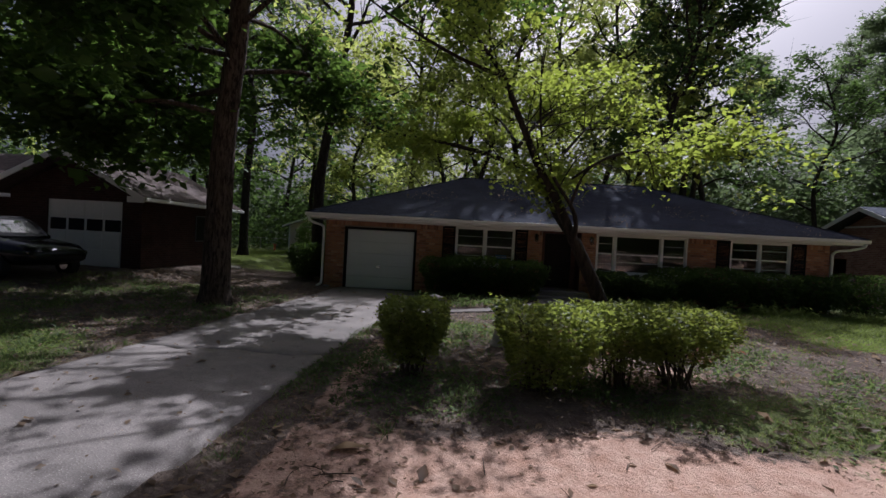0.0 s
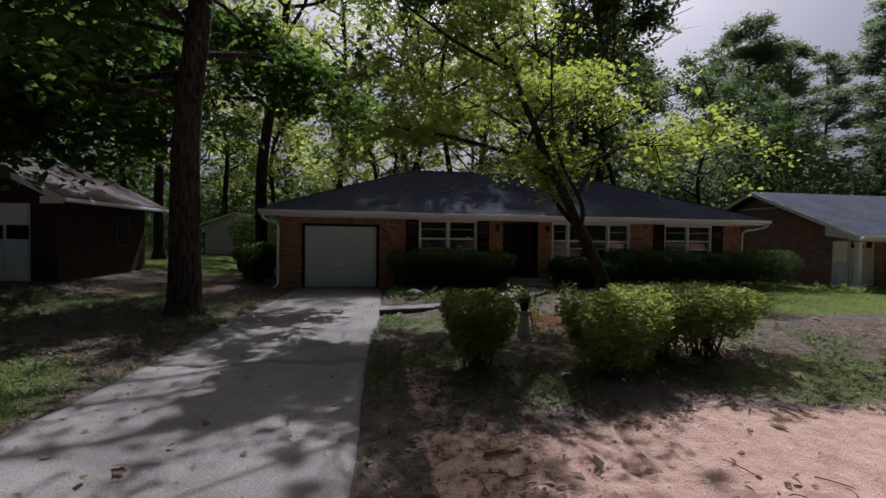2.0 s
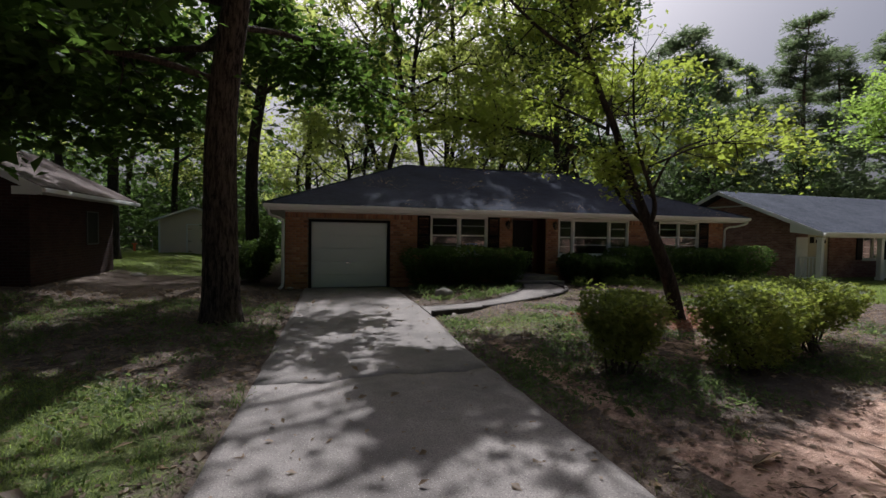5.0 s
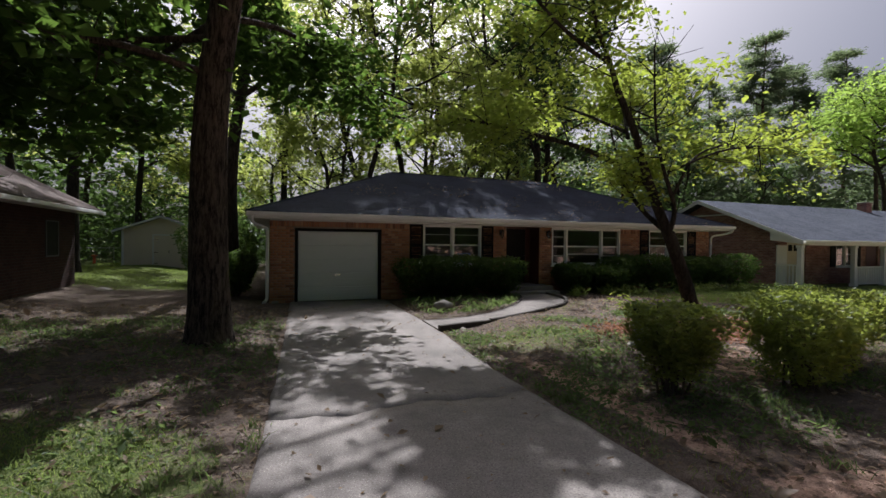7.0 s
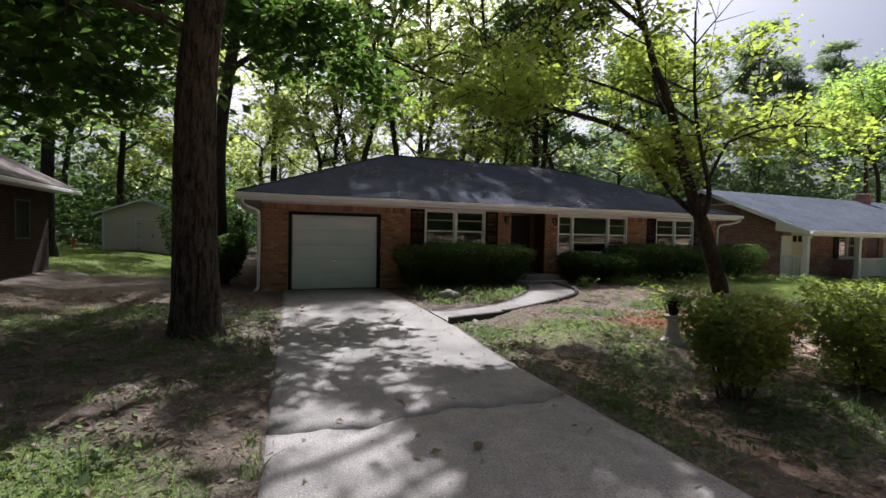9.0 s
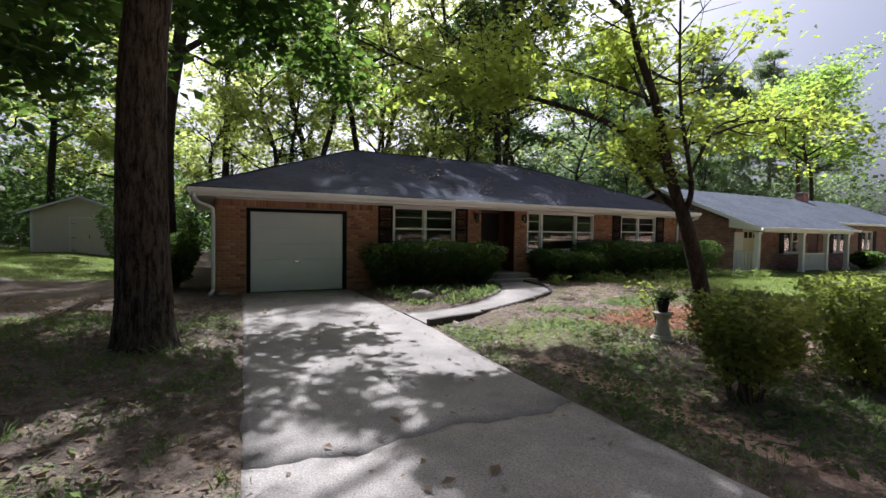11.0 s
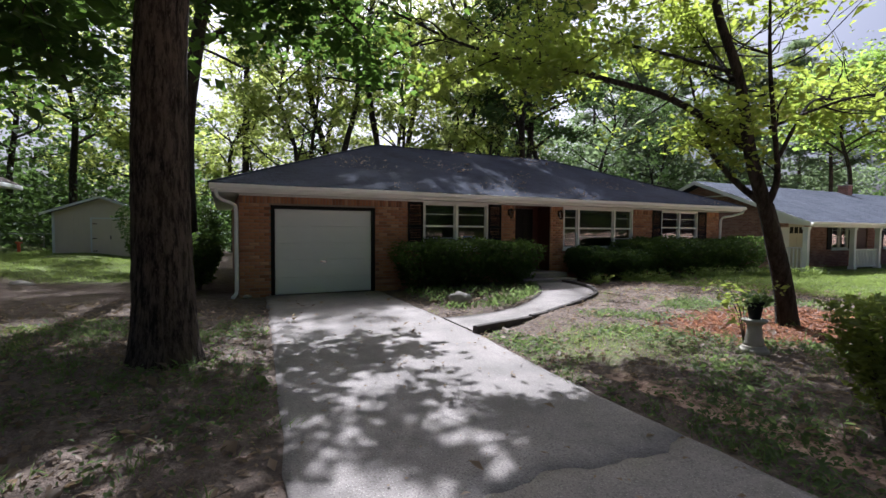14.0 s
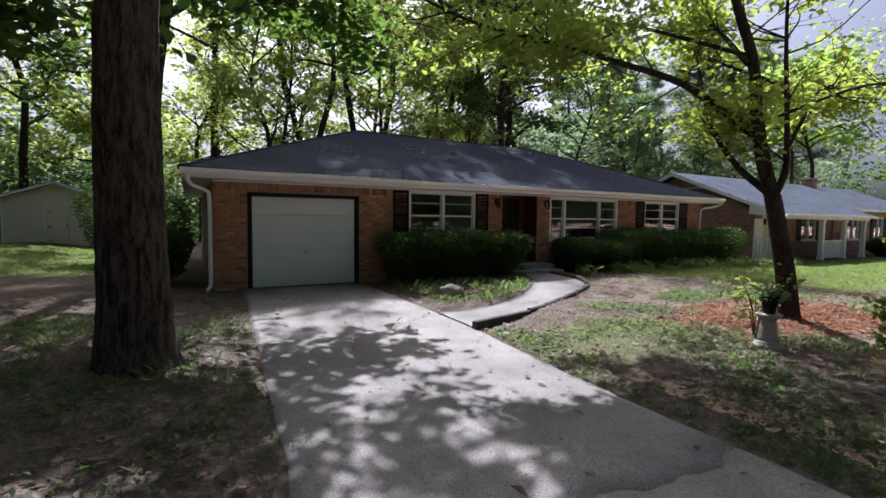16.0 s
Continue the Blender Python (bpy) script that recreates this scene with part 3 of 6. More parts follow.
HOLES = [(-3.63, -1.13, -0.3, 2.07), (0.20, 2.22, 0.98, 2.28), (3.15, 4.45, 0.30, 2.28), (4.95, 7.95, 0.95, 2.28), (9.33, 11.28, 1.05, 2.28)]
front = part("wall", wall_with_holes(-4.3, 12.5, -0.3, 2.32, WY, WY + 0.25, HOLES), M["mortar"], house, "front wall of tan and orange brick")
part("side_wall", boxes((-4.3, -4.05, WY + 0.25, 24.9, -0.3, 2.32)), M["red_brick"], house)
part("side_wall", boxes((12.25, 12.5, WY + 0.25, 24.9, -0.3, 2.32)), M["red_brick"], house)
part("back_wall", boxes((-4.05, 12.25, 24.65, 24.9, -0.3, 2.32)), M["red_brick"], house)
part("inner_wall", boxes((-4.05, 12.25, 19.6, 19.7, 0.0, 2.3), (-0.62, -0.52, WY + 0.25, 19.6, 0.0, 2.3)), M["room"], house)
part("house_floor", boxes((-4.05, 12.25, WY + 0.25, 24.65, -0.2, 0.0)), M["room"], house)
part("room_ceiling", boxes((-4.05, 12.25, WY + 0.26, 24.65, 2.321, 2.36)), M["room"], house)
# entry recess
part("entry_return", boxes((4.45, 4.53, WY + 0.25, WY + 0.62, 0.3, 2.3), (4.438, 4.449, WY + 0.03, WY + 0.62, 0.3, 2.28), bevel=0.003), M["mahogany"], house, "dark red-brown wood side of the entry recess")
part("entry_return", boxes((3.07, 3.15, WY + 0.25, WY + 0.62, 0.3, 2.3)), M["mahogany"], house)
part("entry_wall", wall_with_holes(3.07, 4.53, 0.3, 2.3, WY + 0.62, WY + 0.72, [(3.34, 4.27, 0.32, 2.22)]), M["mahogany"], house)
fd = part("front_door", boxes((3.35, 4.26, WY + 0.64, WY + 0.69, 0.33, 2.21), bevel=0.004), M["door"], house, "nearly black panelled front door")
for x in (3.47, 3.86):
    for z0, z1 in ((0.5, 1.0), (1.12, 1.62), (1.74, 2.06)):
        part("door_panel", boxes((x, x + 0.28, WY + 0.622, WY + 0.645, z0, z1), bevel=0.008), M["door"], fd)
bm = bmesh.new()
bmesh.ops.create_uvsphere(bm, u_segments=12, v_segments=8, radius=0.032, matrix=Matrix.Translation((4.2, WY + 0.59, 1.28)))
part("door_knob", bm, M["chrome"], fd)
part("threshold", boxes((3.16, 4.44, WY - 0.02, WY + 0.62, 0.26, 0.30), bevel=0.006), M["concrete"], house)

# roof
RE, RX0, RX1, RY0, RY1, RZ0, RZ1 = 5.25, -4.88, 13.34, 14.93, 25.43, 2.50, 4.58


def roof_plane(bm, corners, uv_layer, thick=0.05):
    """A sloped slab with its courses laid along the slope."""
    vs = [Vector(c) for c in corners]
    nor = (vs[1] - vs[0]).cross(vs[2] - vs[0]).normalized()
    if nor.z < 0:
        vs.reverse()
        nor = -nor
    along = Vector((0, 0, 1)).cross(nor).normalized()
    up = nor.cross(along)
    top = [bm.verts.new(v) for v in vs]
    low = [bm.verts.new(v - Vector((0, 0, thick))) for v in vs]
    faces = [bm.faces.new(top), bm.faces.new(low[::-1])]
    for i in range(len(vs)):
        j = (i + 1) % len(vs)
        faces.append(bm.faces.new((top[j], top[i], low[i], low[j])))
    for f in faces:
        for lp in f.loops:
            lp[uv_layer].uv = (lp.vert.co.dot(along), lp.vert.co.dot(up))


def roof_part(corners, material, parent, label=""):
    bm = bmesh.new()
    roof_plane(bm, corners, bm.loops.layers.uv.new("UVMap"))
    return part("roof_slope", bm, material, parent, label)


ym = (RY0 + RY1) / 2
rl, rr = (RX0 + RE, ym, RZ1), (RX1 - RE, ym, RZ1)
for c in ([(RX0, RY0, RZ0), (RX1, RY0, RZ0), rr, rl], [(RX1, RY1, RZ0), (RX0, RY1, RZ0), rl, rr], [(RX0, RY1, RZ0), (RX0, RY0, RZ0), rl], [(RX1, RY0, RZ0), (RX1, RY1, RZ0), rr]):
    roof_part(c, M["roof"], house, "dark slate-blue asphalt shingles")
cap = Tubes()
for a, b in ((rl, rr), ((RX0, RY0, RZ0), rl), ((RX1, RY0, RZ0), rr), ((RX0, RY1, RZ0), rl), ((RX1, RY1, RZ0), rr)):
    cap.add([np.array(a) + (0, 0, -0.02), np.array(b) + (0, 0, -0.02)], 0.05, 0.05, 6, 12)
part("ridge_cap", cap.mesh("ridge_cap"), M["roof"], house)
# boxed eaves and gutters
part("soffit", boxes((RX0 + 0.05, RX1 - 0.05, RY0 + 0.06, WY - 0.001, 2.30, 2.34), (RX0 + 0.05, -4.301, WY, RY1 - 0.06, 2.30, 2.34), (12.501, RX1 - 0.05, WY, RY1 - 0.06, 2.30, 2.34)), M["white"], house, "white painted soffit")
part("frieze_board", boxes((-4.3, 12.5, WY - 0.035, WY - 0.008, 2.27, 2.299), bevel=0.004), M["white"], house)
part("fascia", boxes((RX0 + 0.03, RX1 - 0.03, RY0 + 0.03, RY0 + 0.06, 2.30, 2.465), (RX0 + 0.03, RX0 + 0.06, RY0 + 0.06, RY1 - 0.06, 2.30, 2.465), (RX1 - 0.06, RX1 - 0.03, RY0 + 0.06, RY1 - 0.06, 2.30, 2.465)), M["white"], house)


def gutter_mesh(x0, x1, y, z):
    """An open eaves gutter with a rolled lip."""
    prof = [(0.0, 0.10), (0.0, 0.0), (-0.075, 0.0), (-0.10, 0.045), (-0.105, 0.10), (-0.115, 0.112), (-0.10, 0.116), (-0.094, 0.10), (-0.09, 0.05), (-0.07, 0.008), (-0.006, 0.008), (-0.006, 0.10)]
    bm = bmesh.new()
    xs = np.linspace(x0, x1, 14)
    rows = [[bm.verts.new((x, y + a, z + b - 0.006 * math.sin(k * 1.9))) for a, b in prof] for k, x in enumerate(xs)]
    m = len(prof)
    for r, q in zip(rows, rows[1:]):
        for i in range(m):
            bm.faces.new((r[i], q[i], q[(i + 1) % m], r[(i + 1) % m]))
    bm.faces.new(rows[0])
    bm.faces.new(rows[-1][::-1])
    bmesh.ops.recalc_face_normals(bm, faces=bm.faces)
    return bm


part("gutter", gutter_mesh(RX0, RX1, RY0 + 0.028, 2.365), M["gutter"], house, "white metal gutter along the eaves")


def downspout(pts, parent):
    k = Tubes()
    k.add(pts, 0.042, 0.042, 8, 44)
    return part("downspout", k.mesh("downspout"), M["gutter"], parent, "white bent metal downspout")


downspout([(-4.74, 14.88, 2.37), (-4.74, 14.92, 2.24), (-4.66, 15.1, 2.15), (-4.42, 15.3, 2.06), (-4.36, 15.33, 1.9), (-4.36, 15.335, 1.0), (-4.36, 15.33, 0.22), (-4.38, 15.27, 0.06), (-4.45, 15.1, 0.0)], house)
downspout([(13.2, 14.9, 2.37), (13.2, 14.95, 2.26), (12.95, 15.15, 2.15), (12.6, 15.33, 2.05), (12.56, 15.36, 1.6), (12.56, 15.36, 0.05)], house)
# garage door
part("garage_trim", boxes((-3.63, -3.545, WY - 0.02, WY + 0.12, -0.04, 2.07), (-1.215, -1.13, WY - 0.02, WY + 0.12, -0.04, 2.07), (-3.545, -1.215, WY - 0.02, WY + 0.12, 1.99, 2.07), bevel=0.004), M["black"], house, "black garage door surround")
gdoor = part("garage_door", boxes((-3.545, -1.215, WY + 0.075, WY + 0.11, -0.03, 1.99)), M["garage"], house, "closed white sectional garage door")
for i in range(5):
    z0 = -0.025 + i * 0.403
    part("garage_panel", boxes((-3.535, -1.225, WY + 0.045, WY + 0.076, z0 + 0.006, z0 + 0.397), bevel=0.008), M["garage"], gdoor)
    bm = bmesh.new()
    for k in range(2):
        for zz in (z0 + 0.10, z0 + 0.21, z0 + 0.31):
            box(bm, -3.47 + k * 1.16, -2.42 + k * 1.12, WY + 0.0415, WY + 0.046, zz - 0.009, zz + 0.009, 0.003)
    part("panel_rib", bm, M["garage"], gdoor)
part("garage_handle", boxes((-2.50, -2.36, WY + 0.015, WY + 0.04, 0.72, 0.745), (-2.50, -2.47, WY + 0.03, WY + 0.05, 0.705, 0.76), (-2.39, -2.36, WY + 0.03, WY + 0.05, 0.705, 0.76), bevel=0.003), M["chrome"], gdoor)


def window(parent, x0, x1, z0, z1, y, lights, label, rail=True, facing=1):
    """A framed window in a wall along x: casing, sill, sashes and panes. lights: the dividing lines along x."""
    w = part("window", boxes((x0, x0 + 0.055, y - 0.015, y + 0.11, z0, z1), (x1 - 0.055, x1, y - 0.015, y + 0.11, z0, z1), (x0 + 0.055, x1 - 0.055, y - 0.015, y + 0.11, z1 - 0.055, z1), (x0 + 0.055, x1 - 0.055, y - 0.015, y + 0.11, z0, z0 + 0.05), bevel=0.005), M["white"], parent, label)
    part("window_sill", boxes((x0 - 0.04, x1 + 0.04, y - 0.075, y - 0.016, z0 - 0.05, z0), bevel=0.008), M["white"], w)
    cuts = [x0 + 0.055, *lights, x1 - 0.055]
    for m in lights:
        part("mullion", boxes((m - 0.04, m + 0.04, y - 0.012, y + 0.10, z0 + 0.05, z1 - 0.055), bevel=0.005), M["white"], w)
    for i, (a, b) in enumerate(zip(cuts, cuts[1:])):
        a, b = a + (0.04 if i else 0), b - (0.04 if i < len(cuts) - 2 else 0)
        zm = (z0 + z1) / 2
        rows = [(a, a + 0.03, y + 0.03, y + 0.07, z0 + 0.05, z1 - 0.055), (b - 0.03, b, y + 0.03, y + 0.07, z0 + 0.05, z1 - 0.055), (a + 0.03, b - 0.03, y + 0.03, y + 0.07, z0 + 0.05, z0 + 0.085), (a + 0.03, b - 0.03, y + 0.03, y + 0.07, z1 - 0.088, z1 - 0.055)]
        if rail:
            rows.append((a + 0.03, b - 0.03, y + 0.025, y + 0.075, zm - 0.022, zm + 0.022))
        wide = b - a > 1.0
        if wide:
            rows.append((a + 0.03, b - 0.03, y + 0.03, y + 0.07, z0 + 0.38, z0 + 0.405))
        else:
            rows.append((a + 0.03, b - 0.03, y + 0.04, y + 0.06, (zm + z1) / 2 - 0.008, (zm + z1) / 2 + 0.008))
            rows.append((a + 0.03, b - 0.03, y + 0.04, y + 0.06, (zm + z0) / 2 - 0.008, (zm + z0) / 2 + 0.008))
        part("sash", boxes(*rows), M["white"], w)
        g = part("pane", boxes((a + 0.02, b - 0.02, y + 0.052, y + 0.057, z0 + 0.06, z1 - 0.065)), M["glass"], w)
        g.visible_shadow = False
    return w


w1 = window(house, 0.20, 2.22, 0.98, 2.28, WY, [1.21], "white double window beside black shutters")
w2 = window(house, 4.95, 7.95, 0.95, 2.28, WY, [5.57, 7.11], "wide white picture window in three parts")
w3 = window(house, 9.33, 11.28, 1.05, 2.28, WY, [10.30], "white double window beside black shutters")


def blind(x0, x1, y, z0, z1):
    bm = bmesh.new()
    z = z1
    while z > z0:
        box(bm, x0, x1, y, y + 0.03, z - 0.006, z)
        z -= 0.045
    return bm


tagged(part("curtain", blind(10.36, 11.2, WY + 0.2, 1.1, 2.2), M["curtain"]), "pale blind hanging inside the window", "blind")
tagged(part("storage_box", boxes((1.62, 2.0, WY + 0.35, WY + 0.55, 0.98, 1.36), bevel=0.02), M["blue"]), "blue plastic box behind the window glass", "box")
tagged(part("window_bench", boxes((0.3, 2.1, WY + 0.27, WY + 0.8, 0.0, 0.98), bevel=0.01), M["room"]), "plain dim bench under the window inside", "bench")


def shutter(x0, x1, z0, z1, parent):
    """A louvred shutter."""
    s = part("shutter", boxes((x0, x0 + 0.05, WY - 0.04, WY - 0.007, z0, z1), (x1 - 0.05, x1, WY - 0.04, WY - 0.007, z0, z1), (x0 + 0.05, x1 - 0.05, WY - 0.04, WY - 0.007, z0, z0 + 0.08), (x0 + 0.05, x1 - 0.05, WY - 0.04, WY - 0.007, z1 - 0.08, z1), (x0 + 0.05, x1 - 0.05, WY - 0.04, WY - 0.007, (z0 + z1) / 2 - 0.035, (z0 + z1) / 2 + 0.035), bevel=0.004), M["black"], parent, "black louvred shutter")
    bm = bmesh.new()
    z = z0 + 0.10
    while z < z1 - 0.1:
        vs = [bm.verts.new(p) for p in ((x0 + 0.05, WY - 0.034, z), (x1 - 0.05, WY - 0.034, z), (x1 - 0.05, WY - 0.012, z + 0.032), (x0 + 0.05, WY - 0.012, z + 0.032))]
        up = [bm.verts.new(v.co + Vector((0, 0.002, 0.006))) for v in vs]
        bm.faces.new(vs[::-1])
        bm.faces.new(up)
        for i in range(4):
            bm.faces.new((vs[i], vs[(i + 1) % 4], up[(i + 1) % 4], up[i]))
        z += 0.042
    part("louvres", bm, M["black"], s)


for a, b in ((-0.24, 0.19), (2.23, 2.65)):
    shutter(a, b, 0.98, 2.265, house)
for a, b in ((8.88, 9.32), (11.29, 11.75)):
    shutter(a, b, 1.05, 2.265, house)
steps = thing("front_steps", "two shallow worn concrete steps before the door", "steps", at=(3.6, 14.9, 0))
part("step", boxes((2.75, 4.6, 14.35, WY - 0.01, -0.15, 0.16), bevel=0.012), M["concrete"], steps)
part("step", boxes((2.95, 4.6, 14.75, WY - 0.01, 0.16, 0.30), bevel=0.012), M["concrete"], steps)


def sconce(x):
    t = thing("wall_lantern", "small black iron lantern on the brick beside the door", "lamp", "porch lanterns", at=(x, WY, 2.05))
    part("backplate", boxes((x - 0.045, x + 0.045, WY - 0.03, WY - 0.007, 1.97, 2.15), bevel=0.006), M["iron"], t)
    k = Tubes()
    k.add([(x, WY - 0.03, 2.06), (x, WY - 0.09, 2.15), (x, WY - 0.13, 2.17)], 0.011, 0.011, 6, 10)
    part("arm", k.mesh("arm"), M["iron"], t)
    bm = bmesh.new()
    bmesh.ops.create_cone(bm, cap_ends=True, segments=6, radius1=0.045, radius2=0.068, depth=0.17, matrix=Matrix.Translation((x, WY - 0.13, 2.0)))
    part("glass_body", bm, M["glass"], t)
    bm = bmesh.new()
    bmesh.ops.create_cone(bm, cap_ends=True, segments=6, radius1=0.088, radius2=0.012, depth=0.07, matrix=Matrix.Translation((x, WY - 0.13, 2.125)))
    part("cap", bm, M["iron"], t)
    bm = bmesh.new()
    bmesh.ops.create_cone(bm, cap_ends=True, segments=6, radius1=0.02, radius2=0.05, depth=0.03, matrix=Matrix.Translation((x, WY - 0.13, 1.898)))
    part("finial", bm, M["iron"], t)
    bm = bmesh.new()
    for i in range(6):
        a = i * math.pi / 3
        box(bm, x + 0.058 * math.cos(a) - 0.005, x + 0.058 * math.cos(a) + 0.005, WY - 0.13 + 0.058 * math.sin(a) - 0.005, WY - 0.13 + 0.058 * math.sin(a) + 0.005, 1.915, 2.09)
    part("cage", bm, M["iron"], t)


sconce(2.93)
sconce(4.76)

# ---- house on the right, with a porch ----
nb = thing("porch_house", "red brick neighbouring house with white porch and grey gable roof", "house", at=(25, 19, -0.2))
part("wall", wall_with_holes(17.2, 36.0, -0.4, 2.25, 15.7, 15.95, [(17.75, 19.1, -0.1, 1.95), (21.3, 22.8, 0.75, 1.95), (23.7, 24.7, -0.1, 1.95), (26.3, 27.8, 0.75, 1.95), (29.7, 31.1, 0.75, 2.0)]), M["red_brick"], nb, "red brick front wall behind the porch")
bm = wall_with_holes(15.95, 23.1, -0.4, 2.25, 17.2, 17.45, [(20.6, 21.6, 0.8, 1.9)])
bmesh.ops.rotate(bm, verts=bm.verts, matrix=Matrix.Rotation(radians(90), 3, "Z"), cent=(0, 0, 0))
bmesh.ops.scale(bm, verts=bm.verts, vec=(-1, 1, 1))
bmesh.ops.reverse_faces(bm, faces=bm.faces)
g = [bm.verts.new(p) for p in ((17.2, 15.95, 2.25), (17.2, 23.1, 2.25), (17.2, 19.4, 3.9), (17.45, 15.95, 2.25), (17.45, 23.1, 2.25), (17.45, 19.4, 3.9))]
for f in ((0, 1, 2), (5, 4, 3), (0, 2, 5, 3), (2, 1, 4, 5)):
    bm.faces.new([g[i] for i in f])
part("gable_wall", bm, M["red_brick"], nb, "red brick gable end")
part("gable_vent", boxes((17.17, 17.195, 18.0, 20.8, 3.25, 3.32), bevel=0.004), M["white"], nb)
part("back_wall", boxes((17.2, 36.0, 23.1, 23.35, -0.4, 2.25), (35.75, 36.0, 15.95, 23.1, -0.4, 2.25)), M["red_brick"], nb)
part("inner_floor", boxes((17.45, 35.75, 15.96, 23.1, -0.3, -0.1), (17.45, 35.75, 18.5, 18.6, -0.1, 2.2)), M["room"], nb)
for c in ([(16.6, 14.3, 1.98), (25.6, 14.3, 1.98), (25.6, 19.4, 4.08), (16.6, 19.4, 4.08)], [(25.6, 15.3, 2.39), (36.8, 15.3, 2.39), (36.8, 19.4, 4.08), (25.6, 19.4, 4.08)], [(36.8, 24.3, 2.06), (16.6, 24.3, 2.06), (16.6, 19.4, 4.08), (36.8, 19.4, 4.08)]):
    roof_part(c, M["roof_grey"], nb, "blue-grey asphalt shingles")
bm = bmesh.new()
for a, b in (((16.57, 14.3, 1.96), (16.57, 19.4, 4.06)), ((16.57, 24.3, 2.04), (16.57, 19.4, 4.06))):
    vs = [bm.verts.new((x, p[1], p[2] - d)) for p in (a, b) for x in (16.56, 16.60) for d in (0.0, 0.17)]
    for f in ((0, 1, 5, 4), (2, 6, 7, 3), (0, 4, 6, 2), (1, 3, 7, 5), (0, 2, 3, 1), (4, 5, 7, 6)):
        bm.faces.new([vs[i] for i in f])
bmesh.ops.recalc_face_normals(bm, faces=bm.faces)
part("barge_board", bm, M["white"], nb)
bm = bmesh.new()
for a, b in (((15.75, 2.36), (14.3, 1.76)),):
    vs = [bm.verts.new(p) for x in (16.62, 17.19) for p in ((x, 14.32, 1.80), (x, 15.69, 1.98), (x, 15.69, 2.49), (x, 14.32, 1.92))]
    for f in ((0, 1, 2, 3), (4, 7, 6, 5), (0, 4, 5, 1), (3, 2, 6, 7), (0, 3, 7, 4), (1, 5, 6, 2)):
        bm.faces.new([vs[i] for i in f])
bmesh.ops.recalc_face_normals(bm, faces=bm.faces)
part("eave_return", bm, M["white"], nb)
part("gutter", gutter_mesh(16.6, 25.6, 14.3, 1.86), M["gutter"], nb)
part("gutter", gutter_mesh(25.6, 36.8, 15.3, 2.27), M["gutter"], nb)
part("porch_beam", boxes((17.2, 25.4, 14.46, 14.62, 1.76, 1.93), bevel=0.006), M["white"], nb)
part("porch_ceiling", boxes((17.2, 25.5, 14.62, 15.69, 1.93, 1.96)), M["white"], nb)
part("porch_floor", boxes((16.75, 25.6, 14.3, 15.69, -0.4, -0.09), bevel=0.01), M["concrete"], nb)
for x in (16.8, 20.5, 22.75, 24.9):
    p = part("porch_post", boxes((x - 0.09, x + 0.09, 14.45, 14.63, -0.09, 1.76), bevel=0.008), M["white"], nb, "square white porch post")
    part("post_foot", boxes((x - 0.12, x + 0.12, 14.42, 14.66, -0.088, 0.06), bevel=0.01), M["white"], p)
    part("post_head", boxes((x - 0.12, x + 0.12, 14.42, 14.66, 1.66, 1.755), bevel=0.01), M["white"], p)


def railing(parent, a, b, z0, z1, pitch=0.13):
    a, b = Vector(a), Vector(b)
    n = max(2, int((b - a).length / pitch))
    r = part("railing", boxes((min(a.x, b.x) - 0.03, max(a.x, b.x) + 0.03, min(a.y, b.y) - 0.03, max(a.y, b.y) + 0.03, z1 - 0.05, z1), bevel=0.005), M["white"], parent, "white porch railing")
    part("bottom_rail", boxes((min(a.x, b.x) - 0.02, max(a.x, b.x) + 0.02, min(a.y, b.y) - 0.02, max(a.y, b.y) + 0.02, z0, z0 + 0.05), bevel=0.005), M["white"], r)
    for i in range(1, n):
        q = a.lerp(b, i / n)
        part("baluster", boxes((q.x - 0.02, q.x + 0.02, q.y - 0.02, q.y + 0.02, z0 + 0.05, z1 - 0.05)), M["white"], r)
    return r


railing(nb, (17.0, 14.66, 0), (17.0, 15.66, 0), 0.0, 0.92)
railing(nb, (20.62, 14.54, 0), (22.62, 14.54, 0), 0.0, 0.82)
part("rail_panel", boxes((20.6, 22.64, 14.57, 14.59, 0.02, 0.76), bevel=0.004), M["white"], nb, "white panel behind the porch rail")
part("porch_screen", boxes((16.89, 17.55, 15.55, 15.6, -0.09, 1.76), bevel=0.005), M["white"], nb, "white panelled porch end")
cd = part("cream_door", boxes((17.76, 19.09, 15.74, 15.80, -0.1, 1.94)), M["cream"], nb, "cream panelled door with small panes")
for i in range(3):
    part("pane", boxes((17.92 + i * 0.37, 18.19 + i * 0.37, 15.728, 15.738, 1.5, 1.78), bevel=0.003), M["black"], cd)
for i in range(2):
    for z0, z1 in ((0.05, 0.65), (0.75, 1.35)):
        part("door_panel", boxes((17.86 + i * 0.6, 18.4 + i * 0.6, 15.725, 15.739, z0, z1), bevel=0.006), M["cream"], cd)
for x0, x1, z0, z1 in ((21.3, 22.8, 0.75, 1.95), (26.3, 27.8, 0.75, 1.95), (29.7, 31.1, 0.75, 2.0)):
    window(nb, x0, x1, z0, z1, 15.7, [(x0 + x1) / 2], "white window in the red brick wall")
    for a, b in ((x0 - 0.42, x0 - 0.02), (x1 + 0.02, x1 + 0.42)):
        part("shutter", boxes((a, b, 15.66, 15.698, z0, z1), bevel=0.006), M["black"], nb, "dark plain shutter")
part("front_door", boxes((23.71, 24.69, 15.74, 15.80, -0.1, 1.94), bevel=0.006), M["mahogany"], nb)
ch = part("chimney", boxes((30.1, 30.65, 18.9, 19.4, 3.5, 4.45)), M["red_brick"], nb, "short red brick chimney")
